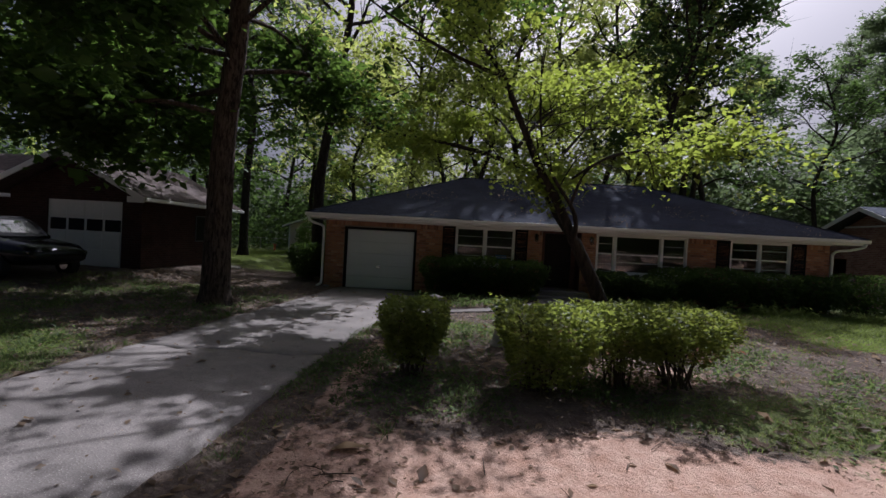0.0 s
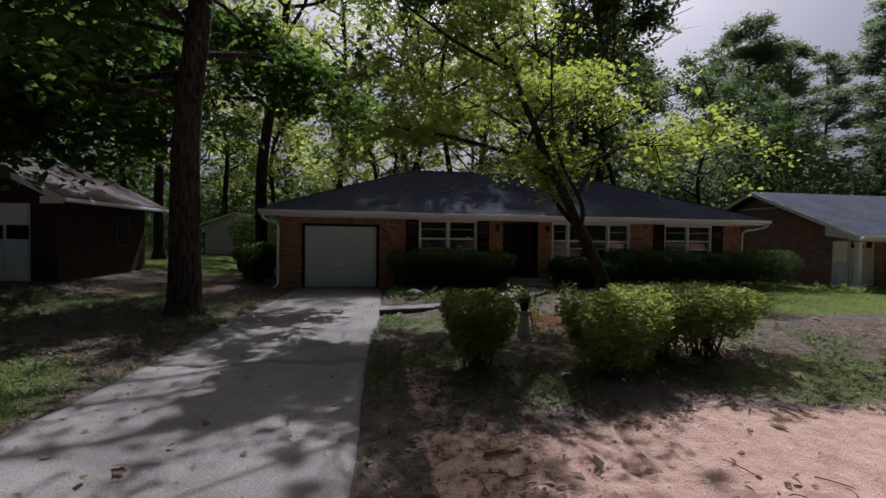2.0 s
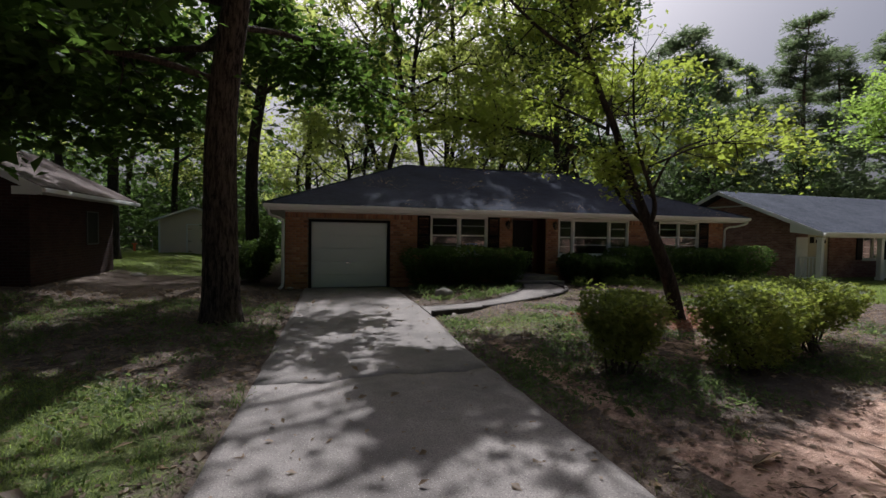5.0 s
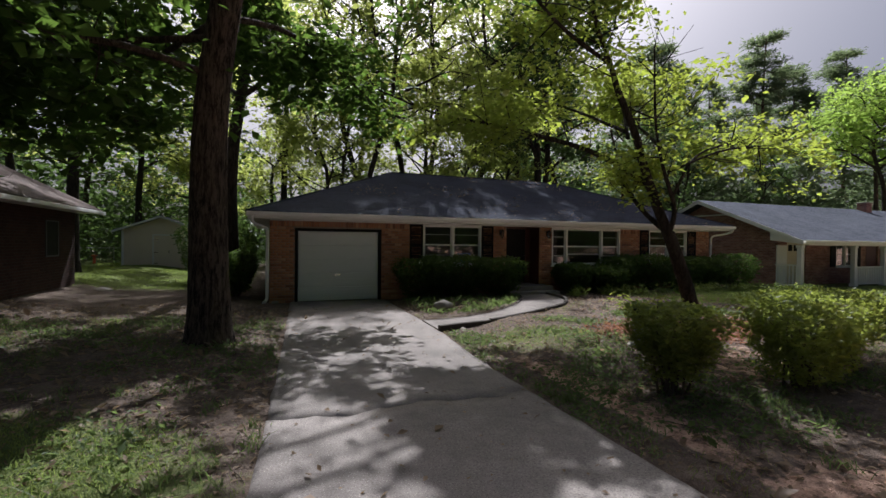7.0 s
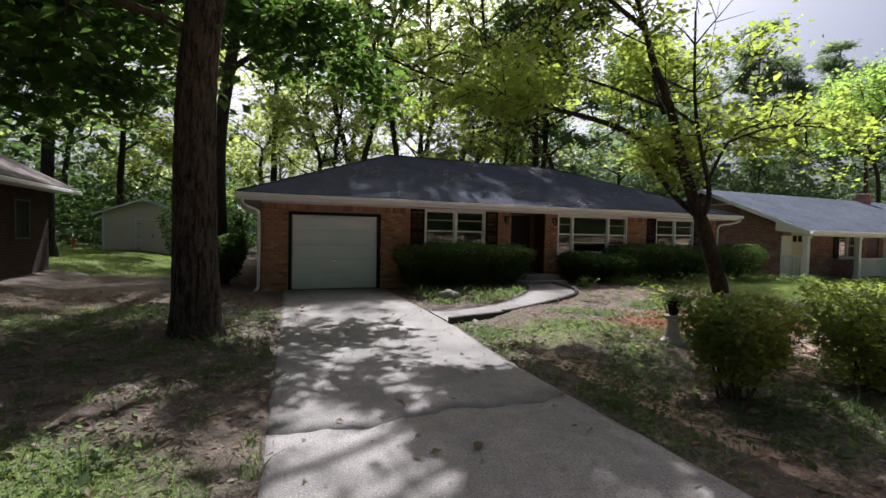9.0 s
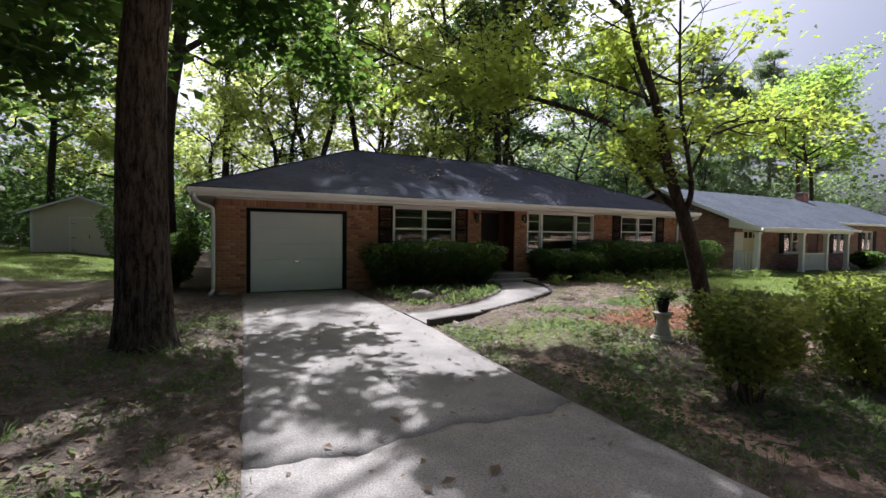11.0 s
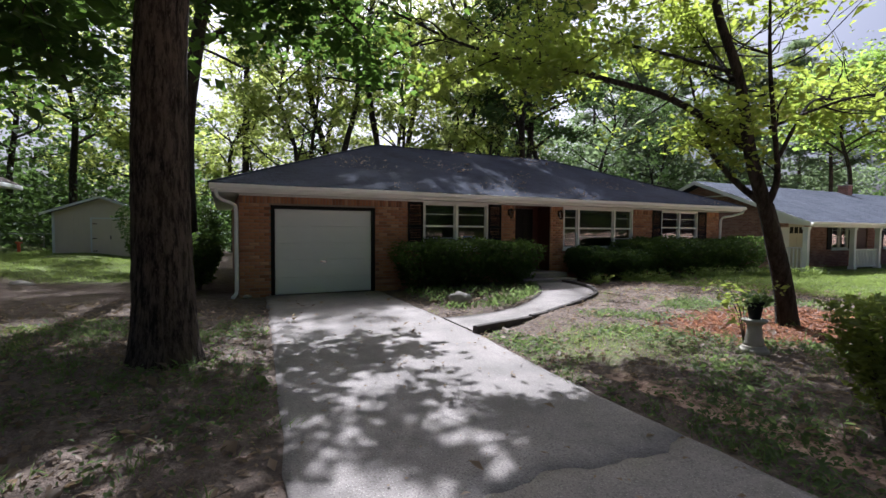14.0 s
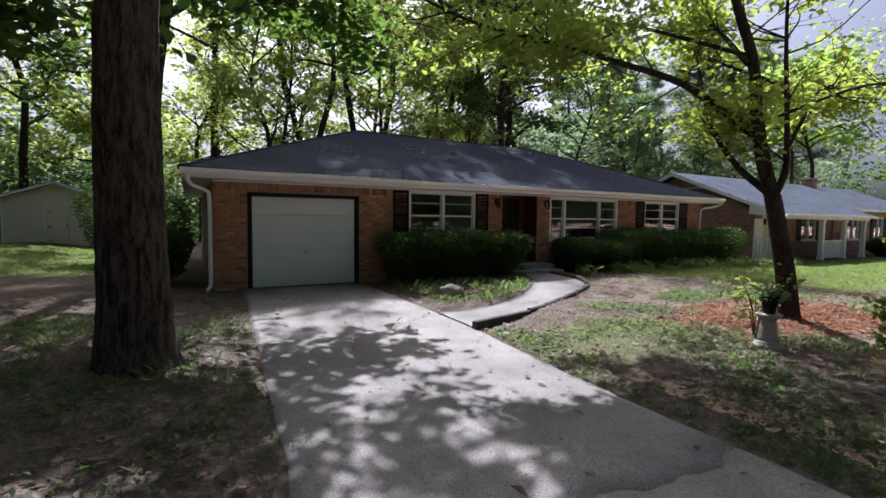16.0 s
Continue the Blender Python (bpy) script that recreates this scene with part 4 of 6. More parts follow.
part("chimney_cap", boxes((30.06, 30.69, 18.86, 19.44, 4.45, 4.52), bevel=0.02), M["stone"], ch)
tagged(part("pavement", boxes((17.5, 40.0, 12.6, 13.5, -0.3, -0.155)), M["concrete"]), "pale concrete walk before the porch", "path", kind="structure")

# ---- house on the left, with a garage gable ----
nl = thing("garage_house", "dark brick neighbouring house with a white panelled garage door", "house", at=(-12, 16, 0.2))
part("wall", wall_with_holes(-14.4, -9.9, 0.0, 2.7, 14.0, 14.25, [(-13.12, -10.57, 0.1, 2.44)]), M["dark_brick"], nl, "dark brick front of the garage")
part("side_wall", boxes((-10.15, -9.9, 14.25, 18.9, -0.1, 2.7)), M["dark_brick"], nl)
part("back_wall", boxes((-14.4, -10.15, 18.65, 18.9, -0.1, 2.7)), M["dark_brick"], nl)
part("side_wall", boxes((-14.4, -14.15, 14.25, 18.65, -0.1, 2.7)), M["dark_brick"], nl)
for c in ([(-9.35, 13.3, 2.62), (-9.35, 19.5, 2.62), (-12.15, 19.5, 4.05), (-12.15, 13.3, 4.05)], [(-14.95, 19.5, 2.62), (-14.95, 13.3, 2.62), (-12.15, 13.3, 4.05), (-12.15, 19.5, 4.05)]):
    roof_part(c, M["roof_brown"], nl, "brown-grey shingles")
bm = bmesh.new()
for s in (-1, 1):
    vs = [bm.verts.new((x, y, z - d)) for x, z in ((-12.15, 4.03), (-12.15 + s * 2.82, 2.59)) for y in (13.26, 13.30) for d in (0.0, 0.18)]
    for f in ((0, 1, 5, 4), (2, 6, 7, 3), (0, 4, 6, 2), (1, 3, 7, 5), (0, 2, 3, 1), (4, 5, 7, 6)):
        bm.faces.new([vs[i] for i in f])
bmesh.ops.recalc_face_normals(bm, faces=bm.faces)
part("barge_board", bm, M["white"], nl)
bm = bmesh.new()
g = [bm.verts.new(p) for y in (14.0, 14.25) for p in ((-14.4, y, 2.7), (-9.9, y, 2.7), (-12.15, y, 3.86))]
for f in ((0, 1, 2), (5, 4, 3), (0, 2, 5, 3), (2, 1, 4, 5)):
    bm.faces.new([g[i] for i in f])
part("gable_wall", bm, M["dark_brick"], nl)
part("soffit", boxes((-9.899, -9.4, 13.35, 19.45, 2.5, 2.54), (-9.9, -9.42, 13.31, 13.34, 2.42, 2.6)), M["white"], nl)
part("gutter", boxes((-9.38, -9.27, 13.3, 19.5, 2.47, 2.58), bevel=0.02), M["white"], nl)
gd2 = part("garage_door", boxes((-13.12, -10.57, 14.05, 14.10, 0.28, 2.44)), M["white"], nl, "white panelled garage door with a row of panes")
for i in range(4):
    x = -13.06 + i * 0.62
    part("pane", boxes((x + 0.03, x + 0.56, 14.035, 14.049, 1.46, 1.84), bevel=0.004), M["black"], gd2)
    for z0, z1 in ((0.34, 0.86), (0.92, 1.40), (1.92, 2.38)):
        part("door_panel", boxes((x + 0.03, x + 0.56, 14.03, 14.049, z0, z1), bevel=0.008), M["white"], gd2)
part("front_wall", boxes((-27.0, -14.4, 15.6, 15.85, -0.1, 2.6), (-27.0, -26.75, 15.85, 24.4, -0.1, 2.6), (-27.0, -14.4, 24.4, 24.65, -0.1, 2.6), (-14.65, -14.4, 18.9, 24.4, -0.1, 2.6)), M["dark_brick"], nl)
for c in ([(-27.5, 15.0, 2.6), (-14.2, 15.0, 2.6), (-14.2, 20.1, 4.7), (-27.5, 20.1, 4.7)], [(-14.2, 25.2, 2.6), (-27.5, 25.2, 2.6), (-27.5, 20.1, 4.7), (-14.2, 20.1, 4.7)]):
    roof_part(c, M["roof_brown"], nl)
part("gutter", boxes((-27.5, -14.95, 14.88, 15.0, 2.46, 2.58), bevel=0.02), M["white"], nl)
sw = part("side_window", boxes((-9.899, -9.87, 16.9, 16.95, 1.2, 2.2), (-9.899, -9.87, 17.65, 17.7, 1.2, 2.2), (-9.899, -9.87, 16.95, 17.65, 1.2, 1.24), (-9.899, -9.87, 16.95, 17.65, 2.16, 2.2)), M["room"], nl)
part("pane", boxes((-9.899, -9.885, 16.95, 17.65, 1.24, 2.16)), M["black"], sw)
part("door_stoop", boxes((-9.89, -9.2, 18.0, 18.85, -0.1, 0.16), bevel=0.015), M["stone"], nl)

# ---- shed ----
SY = 31.0
shed = thing("garden_shed", "tan wooden garden shed with white trim and double doors", "shed", at=(-9.9, 32.5, 0))
bm = boxes((-11.75, -8.1, SY, SY + 3, 0.08, 2.25))
g = [bm.verts.new(p) for y in (SY, SY + 3) for p in ((-11.75, y, 2.25), (-8.1, y, 2.25), (-9.92, y, 2.95))]
for f in ((0, 1, 2), (5, 4, 3), (0, 2, 5, 3), (2, 1, 4, 5)):
    bm.faces.new([g[i] for i in f])
part("body", bm, M["siding"], shed, "tan grooved siding")
for i in range(18):
    x = -11.6 + i * 0.2
    part("batten", boxes((x - 0.006, x + 0.006, SY - 0.008, SY - 0.001, 0.1, 2.24)), M["siding"], shed)
for c in ([(-12.15, SY - 0.25, 2.22), (-12.15, SY + 3.2, 2.22), (-9.92, SY + 3.2, 3.06), (-9.92, SY - 0.25, 3.06)], [(-7.7, SY + 3.2, 2.22), (-7.7, SY - 0.25, 2.22), (-9.92, SY - 0.25, 3.06), (-9.92, SY + 3.2, 3.06)]):
    roof_part(c, M["roof_grey"], shed)
bm = bmesh.new()
for s in (-1, 1):
    vs = [bm.verts.new((x, y, z - d)) for x, z in ((-9.92, 3.05), (-9.92 + s * 2.24, 2.20)) for y in (SY - 0.29, SY - 0.25) for d in (0.0, 0.11)]
    for f in ((0, 1, 5, 4), (2, 6, 7, 3), (0, 4, 6, 2), (1, 3, 7, 5), (0, 2, 3, 1), (4, 5, 7, 6)):
        bm.faces.new([vs[i] for i in f])
bmesh.ops.recalc_face_normals(bm, faces=bm.faces)
part("barge_board", bm, M["white"], shed)
for x in (-11.78, -8.17):
    part("corner_trim", boxes((x, x + 0.1, SY - 0.02, SY - 0.0085, 0.08, 2.2)), M["white"], shed)
part("door_trim", boxes((-10.34, -10.28, SY - 0.035, SY - 0.0085, 0.12, 2.02), (-8.72, -8.66, SY - 0.035, SY - 0.0085, 0.12, 2.02), (-10.28, -8.72, SY - 0.035, SY - 0.0085, 1.96, 2.02)), M["white"], shed)
for x0, x1 in ((-10.27, -9.51), (-9.49, -8.73)):
    d = part("shed_door", boxes((x0, x1, SY - 0.03, SY - 0.0085, 0.13, 1.955), bevel=0.004), M["siding"], shed)
    for z in (0.4, 1.0, 1.7):
        xx = x0 + 0.02 if x0 < -10 else x1 - 0.2
        part("hinge", boxes((xx, xx + 0.18, SY - 0.04, SY - 0.031, z, z + 0.04)), M["chrome"], d)
part("door_handle", boxes((-9.56, -9.52, SY - 0.06, SY - 0.031, 0.98, 1.16), bevel=0.005), M["chrome"], shed)
part("skid", boxes((-11.7, -8.15, SY + 0.05, SY + 0.2, -0.06, 0.08), (-11.7, -8.15, SY + 2.7, SY + 2.9, -0.06, 0.08)), M["kerb"], shed)

# ---- wire fence on the back lawn ----
fence = thing("wire_fence", "low galvanised chain-link fence behind the back lawn", "fence", at=(-20, 35, 0))
for x in np.arange(-30.0, -12.0, 2.4):
    k = Tubes()
    k.add([(x, 35.0, -0.2), (x, 35.0, 1.25)], 0.03, 0.03, 8, 3)
    part("post", k.mesh("post"), M["steel"], fence)
k = Tubes()
k.add([(-30.0, 35.0, 1.2), (-12.5, 35.0, 1.2)], 0.022, 0.022, 8, 4)
part("rail", k.mesh("rail"), M["steel"], fence)
k = Tubes()
for x in np.arange(-30.0, -13.6, 0.12):
    k.add([(x, 35.04, 0.05), (x + 1.1, 35.04, 1.19)], 0.003, 0.003, 3, 2)
    k.add([(x + 1.1, 35.045, 0.05), (x, 35.045, 1.19)], 0.003, 0.003, 3, 2)
part("wire_mesh", k.mesh("wire_mesh"), M["steel"], fence)["kind"] = "stuff"

# ---- parked car ----
car = thing("parked_car", "dark parked car before the neighbouring garage", "car", at=(-12.2, 11.3, 0))


def car_body():
    """The shell, as sections along its length."""
    prof = [(-2.25, 0.45, 0.95, 0.72), (-2.1, 0.36, 1.02, 0.84), (-1.4, 0.30, 1.06, 0.9), (0.0, 0.28, 1.04, 0.92), (1.0, 0.30, 1.02, 0.9), (1.9, 0.34, 0.92, 0.84), (2.2, 0.42, 0.80, 0.72), (2.28, 0.5, 0.70, 0.6)]
    v = []
    for x, z0, z1, w in prof:
        for a in np.linspace(0, 2 * np.pi, 20, endpoint=False):
            c, s = math.cos(a), math.sin(a)
            v.append((x, w * math.copysign(abs(c) ** 0.45, c), (z0 + z1) / 2 + (z1 - z0) / 2 * math.copysign(abs(s) ** 0.5, s)))
    n = len(prof)
    f = [(i * 20 + j, i * 20 + (j + 1) % 20, (i + 1) * 20 + (j + 1) % 20, (i + 1) * 20 + j) for i in range(n - 1) for j in range(20)]
    bm = bmesh.new()
    vs = [bm.verts.new(p) for p in v]
    for q in f:
        bm.faces.new([vs[i] for i in q])
    bm.faces.new(vs[:20][::-1])
    bm.faces.new(vs[-20:])
    bmesh.ops.recalc_face_normals(bm, faces=bm.faces)
    for fc in bm.faces:
        fc.smooth = True
    return bm


def shift(bm, m):
    bmesh.ops.transform(bm, matrix=m, verts=bm.verts)
    return bm


CM = pose(-12.0, 11.4, earth(np.array(-12.0), np.array(11.4)).item(), 0, 0, -12)
part("body", shift(car_body(), CM), M["car"], car)
bm = bmesh.new()
low = [bm.verts.new(p) for p in ((-2.0, -0.82, 1.0), (1.0, -0.82, 1.0), (1.0, 0.82, 1.0), (-2.0, 0.82, 1.0))]
top = [bm.verts.new(p) for p in ((-1.6, -0.62, 1.55), (0.2, -0.62, 1.55), (0.2, 0.62, 1.55), (-1.6, 0.62, 1.55))]
bm.faces.new(top)
bm.faces.new(low[::-1])
for i in range(4):
    bm.faces.new((low[i], low[(i + 1) % 4], top[(i + 1) % 4], top[i]))
bmesh.ops.bevel(bm, geom=bm.edges[:], offset=0.09, segments=3, affect="EDGES")
part("cabin", shift(bm, CM), M["car"], car)
part("windscreen", shift(shift(boxes((-0.01, 0.01, -0.6, 0.6, -0.28, 0.28), bevel=0.004), pose(0.64, 0, 1.29, 0, -55.5, 0)), CM), M["glass"], car)
for x in (-1.4, 1.4):
    for y in (-0.82, 0.82):
        bm = bmesh.new()
        bmesh.ops.create_cone(bm, cap_ends=True, segments=24, radius1=0.32, radius2=0.32, depth=0.2, matrix=CM @ pose(x, y, 0.32, 90, 0, 0))
        w = part("wheel", bm, M["rubber"], car)
        bm = bmesh.new()
        bmesh.ops.create_cone(bm, cap_ends=True, segments=16, radius1=0.2, radius2=0.16, depth=0.22, matrix=CM @ pose(x, y, 0.32, 90, 0, 0))
        part("rim", bm, M["chrome"], w)
for y in (-0.55, 0.55):
    part("headlight", shift(boxes((2.16, 2.27, y - 0.16, y + 0.16, 0.62, 0.74), bevel=0.03), CM), M["glass"], car)

# ---- trees ----


def twigs(tubes, rng, line, n, length, r, tips, lo=0.3, rise=0.3, sub=2):
    """Side branches off a limb; gathers the places where leaves sit."""
    for _ in range(n):
        i = int(rng.uniform(lo, 0.98) * (len(line) - 1))
        p = line[i]
        d = rng.normal(size=3) * (1, 1, 0.5) + (0, 0, rise)
        along = line[min(i + 1, len(line) - 1)] - line[max(i - 1, 0)]
        d = d / np.linalg.norm(d) + 0.7 * along / (np.linalg.norm(along) + 1e-9)
        d /= np.linalg.norm(d)
        ln = length * rng.uniform(0.5, 1.2)
        q = p + d * ln * 0.5 + rng.normal(0, 0.08 * ln, 3)
        e = p + d * ln + rng.normal(0, 0.12 * ln, 3)
        tubes.add([p, q, e], r, r * 0.25, 5, 6)
        tips.extend([q, (q + e) / 2, e, e])
        for _ in range(sub):
            s = p + (e - p) * rng.uniform(0.3, 0.9)
            e2 = s + (d + rng.normal(0, 0.7, 3)) * ln * 0.45
            tubes.add([s, e2], r * 0.45, r * 0.15, 4, 3)
            tips.extend([(s + e2) / 2, e2])


def airy(tips, freq, least, shift=0.0):
    """Drops whole regions of twigs, so that the crown has masses and gaps."""
    kept = [p for p in tips if noise.noise(Vector((p[0], p[1], p[2] * 1.3)) * freq + Vector((shift, 0, 0))) > least]
    return kept or list(tips)


def clump(rng, tips, n, sigma):
    tips = np.array(tips)
    return tips[rng.integers(0, len(tips), n)] + rng.normal(0, 1, (n, 3)) * np.array([1, 1, 0.6]) * sigma


def hardwood(seed, H, base, R, r0, n_limb, n_leaf, size, bark_m, leaf_m, label, group="", sigma=0.34, trunk_top=0.8, fl=0.5, name="tree", az0=0.0, extra=(), n_extra=0, gaps=-0.02, stand=None):
    """A broad-leaved tree at the origin: trunk with limbs, and a crown of many leaves."""
    rng = np.random.default_rng(seed)
    t, tips = Tubes(), []
    wob = rng.normal(0, 0.035 * H, (4, 2)) * np.array([[0.1], [0.5], [0.8], [1.0]])
    line = [(0, 0, -0.15)] + [(wob[i, 0], wob[i, 1], H * trunk_top * (i + 1) / 4) for i in range(4)]
    c = t.add(line, r0, r0 * 0.28, 44 if r0 > 0.3 else 10, 110 if r0 > 0.3 else 26, rng, 0.035, fl)
    for k in range(n_limb):
        u = (k + rng.uniform(0.1, 0.9)) / n_limb
        h = base + (H * trunk_top - base) * u
        i = int(np.argmin(np.abs(c[:, 2] - h)))
        az = az0 + k * 2.4 + rng.uniform(-0.5, 0.5)
        ln = R * (0.55 + 0.6 * math.sin(math.pi * min(1, 0.25 + 0.75 * u))) * rng.uniform(0.75, 1.1)
        el = rng.uniform(0.15, 0.5) + 0.7 * u
        d = np.array([math.cos(az) * math.cos(el), math.sin(az) * math.cos(el), math.sin(el)])
        p = c[i]
        pts = [p, p + d * ln * 0.35 + rng.normal(0, 0.05 * ln, 3), p + d * ln * 0.7 + rng.normal(0, 0.07 * ln, 3), p + d * ln + np.array([0, 0, -0.05 * ln]) + rng.normal(0, 0.08 * ln, 3)]
        lm = t.add(pts, r0 * (0.42 - 0.2 * u), r0 * 0.06, 6, 12, rng, 0.04)
        twigs(t, rng, lm, 7, ln * 0.4, r0 * 0.1, tips)
    tips = airy(tips, 0.42, gaps, seed)
    low = []
    for n_twig, pts in extra:
        lm = t.add(pts, r0 * 0.22, r0 * 0.04, 8, 16, rng, 0.04)
        twigs(t, rng, lm, n_twig, 1.45, r0 * 0.05, low, 0.32, 0.0)
    root = thing(name, label, "tree", group)
    part("trunk", t.mesh("trunk"), bark_m, root)
    at = clump(rng, tips, n_leaf, sigma)
    if n_extra:
        at = np.vstack([at, clump(rng, airy(low, 0.6, -0.3, seed), n_extra, 0.3)])
    at = at[at[:, 2] > 2.7]
    if stand:
        at = at[~sunlit(at, *stand, GAPS + CLAY_GAPS) | (rng.random(len(at)) < 0.035)]
    part("crown", leaves("crown", at, size, rng, 0.55, 0.25, 0.62), leaf_m, root)
    return root


# sun patches on the ground, with radii; crown leaves in their sun are cut away
GAPS = [(-3.85, 5.5, 0.8, 1.55), (-2.75, 3.4, 1.4, 1.0), (-4.6, 4.0, 1.2, 0.6), (-5.6, 5.4, 1.3, 1.45), (-5.5, 7.5, 0.45, 0.6), (-6.3, 7.1, 0.5, 0.25), (-2.9, 7.15, 0.3, 0.7), (-1.9, 7.9, 0.8, 0.35), (-3.3, 8.6, 0.4, 0.3),
        (-2.7, 9.1, 0.32, 0.25), (-4.1, 9.2, 0.25, 0.25), (-3.0, 11.4, 0.9, 0.2), (2.4, 9.6, 1.4, 0.3)]
CLAY_GAPS = [(3.1, 3.3, 2.3, 1.0), (2.5, 4.9, 1.7, 0.7)]


def sunlit(at, ox, oy, gaps):
    """Which leaves would shade one of the wanted sun patches."""
    run = to_sun / to_sun.z
    x, y = at[:, 0] + ox - run.x * at[:, 2], at[:, 1] + oy - run.y * at[:, 2]
    hit = np.zeros(len(at), bool)
    for cx, cy, rx, ry in gaps:
        wave = 1 + 0.25 * np.sin(x * 9 + cy) * np.sin(y * 8 + cx)
        hit |= ((x - cx) / rx) ** 2 + ((y - cy) / ry) ** 2 < wave ** 2
    return hit


def put(ob, x, y, turn=0.0, size=1.0, z=None):
    zz = earth(np.array(x), np.array(y)).item() if z is None else z
    return copy_thing(ob, pose(x, y, zz, 0, 0, turn) @ Matrix.Scale(size, 4))


# the big oak by the drive
oak = hardwood(11, 18.0, 7.4, 5.2, 0.315, 14, 3200, 0.185, M["bark"], M["leaf_oak"], "tall oak with thick ridged trunk beside the driveway", sigma=0.34, trunk_top=0.82, fl=0.42, name="oak_tree", az0=3.3, n_extra=46000, gaps=0.12, stand=(-5.23, 10.15), extra=(
    (26, [(0, 0, 4.4), (-1.4, -0.3, 4.6), (-3.0, -0.4, 4.3), (-5.2, -0.2, 3.9)]), (26, [(0, 0, 5.0), (-1.8, 1.4, 5.2), (-3.6, 2.0, 4.9), (-5.4, 2.4, 4.3)]),
    (24, [(0, 0, 5.2), (-1.2, 2.4, 5.4), (-2.4, 4.2, 5.0), (-3.6, 5.6, 4.6)]), (26, [(0, 0, 5.8), (-2.4, 0.8, 6.4), (-4.6, 1.2, 6.2), (-7.0, 1.4, 5.6)]),
    (24, [(0, 0, 6.0), (-1.4, -1.2, 6.6), (-2.8, -1.8, 6.6), (-4.4, -2.2, 6.0)]), (22, [(0, 0, 6.0), (-0.3, -1.2, 6.5), (-0.6, -2.2, 6.4), (-1.0, -3.2, 5.9)]),
    (22, [(0, 0, 7.0), (-2.4, 1.6, 8.0), (-5.0, 2.6, 8.0), (-7.6, 3.2, 7.4)]), (20, [(0, 0, 6.8), (0.2, 2.4, 7.4), (0.4, 4.4, 7.2), (0.4, 6.0, 6.6)]),
    (18, [(0, 0, 5.4), (1.2, 1.6, 6.0), (2.2, 2.4, 5.8), (3.2, 3.0, 5.3)]), (12, [(0, 0, 6.2), (1.4, -0.6, 6.9), (2.4, -1.2, 7.2), (3.2, -1.8, 7.0)]),
    # limbs out of view to the right, added for their shade on the drive
    (16, [(0, 0, 7.2), (2.2, 1.0, 8.4), (4.2, 2.0, 8.9), (6.2, 3.0, 8.6)]), (16, [(0, 0, 7.8), (2.4, 2.2, 9.2), (4.8, 3.4, 9.6), (7.0, 4.2, 9.2)]),
    (10, [(0, 0, 7.6), (2.6, -0.8, 9.0), (5.2, -1.0, 9.4), (7.6, -0.8, 9.0)]), (16, [(0, 0, 7.4), (2.4, 0.3, 8.8), (4.8, 1.2, 9.2), (7.2, 1.8, 8.8)])))
oak.location = (-5.23, 10.15, earth(np.array(-5.23), np.array(10.15)).item())
# the leaning tree in the yard
rng = np.random.default_rng(21)
dog, tips = Tubes(), []
dog.add([(3.32, 8.17, -0.1), (3.1, 8.16, 0.7), (2.78, 8.14, 1.4), (2.52, 8.12, 1.9)], 0.145, 0.105, 12, 16, rng, 0.03, 0.25)
for pts, r0, r1, n, ln in (
    ([(2.52, 8.12, 1.86), (2.2, 8.15, 2.55), (1.9, 8.07, 3.0), (1.6, 8.0, 3.6), (1.3, 8.08, 4.3), (1.1, 8.08, 4.8), (0.56, 7.83, 5.4), (0.1, 7.5, 6.5)], 0.095, 0.02, 15, 1.2),
    ([(2.18, 8.16, 2.68), (1.85, 8.45, 3.05), (1.1, 8.68, 3.42), (0.4, 9.1, 3.68), (-0.41, 9.5, 3.91), (-1.39, 10.0, 4.16), (-2.4, 10.4, 4.6)], 0.062, 0.014, 20, 1.1),
    ([(2.5, 8.1, 1.9), (2.28, 8.4, 2.25), (2.1, 8.65, 2.68), (2.0, 8.8, 3.15), (1.85, 8.9, 3.9)], 0.055, 0.015, 8, 0.8),
    ([(2.5, 8.09, 1.9), (2.5, 7.98, 2.2), (2.38, 7.91, 2.5), (1.98, 7.76, 3.05), (1.75, 7.7, 3.8), (1.7, 7.7, 5.0)], 0.05, 0.014, 12, 1.1),
    ([(2.36, 7.9, 2.52), (2.63, 7.76, 3.15), (3.4, 7.95, 3.5), (4.6, 8.2, 3.7), (5.9, 8.2, 3.8)], 0.026, 0.010, 18, 0.95),
    ([(1.1, 8.06, 4.75), (0.12, 7.98, 5.12), (-0.9, 7.7, 5.6), (-1.8, 7.3, 6.1)], 0.04, 0.010, 10, 1.0),
    ([(1.4, 7.95, 3.5), (1.9, 8.6, 4.2), (2.6, 9.3, 4.8), (3.4, 9.8, 5.3)], 0.035, 0.010, 10, 1.1),
    ([(2.4, 8.05, 3.0), (2.9, 7.3, 3.3), (3.6, 6.9, 3.3)], 0.025, 0.008, 7, 0.8),
    ([(1.35, 7.95, 3.6), (1.1, 9.2, 4.3), (0.7, 10.5, 4.9), (0.5, 11.6, 5.2)], 0.03, 0.008, 10, 1.1),
    ([(2.2, 8.0, 3.4), (3.0, 9.5, 4.3), (3.8, 10.8, 4.9)], 0.03, 0.008, 10, 1.1),
):
    lm = dog.add(pts, r0, r1, 9, 26, rng, 0.04)
    twigs(dog, rng, lm, n, ln, 0.014, tips, 0.32, 0.15)
tree2 = thing("yard_tree", "slender leaning tree with dark forked limbs in the front yard", "tree", at=(3.3, 8.17, 0))
part("trunk", dog.mesh("trunk"), M["bark_dark"], tree2)
at = clump(rng, airy(tips, 0.9, -0.06, 3.0), 23000, 0.18)
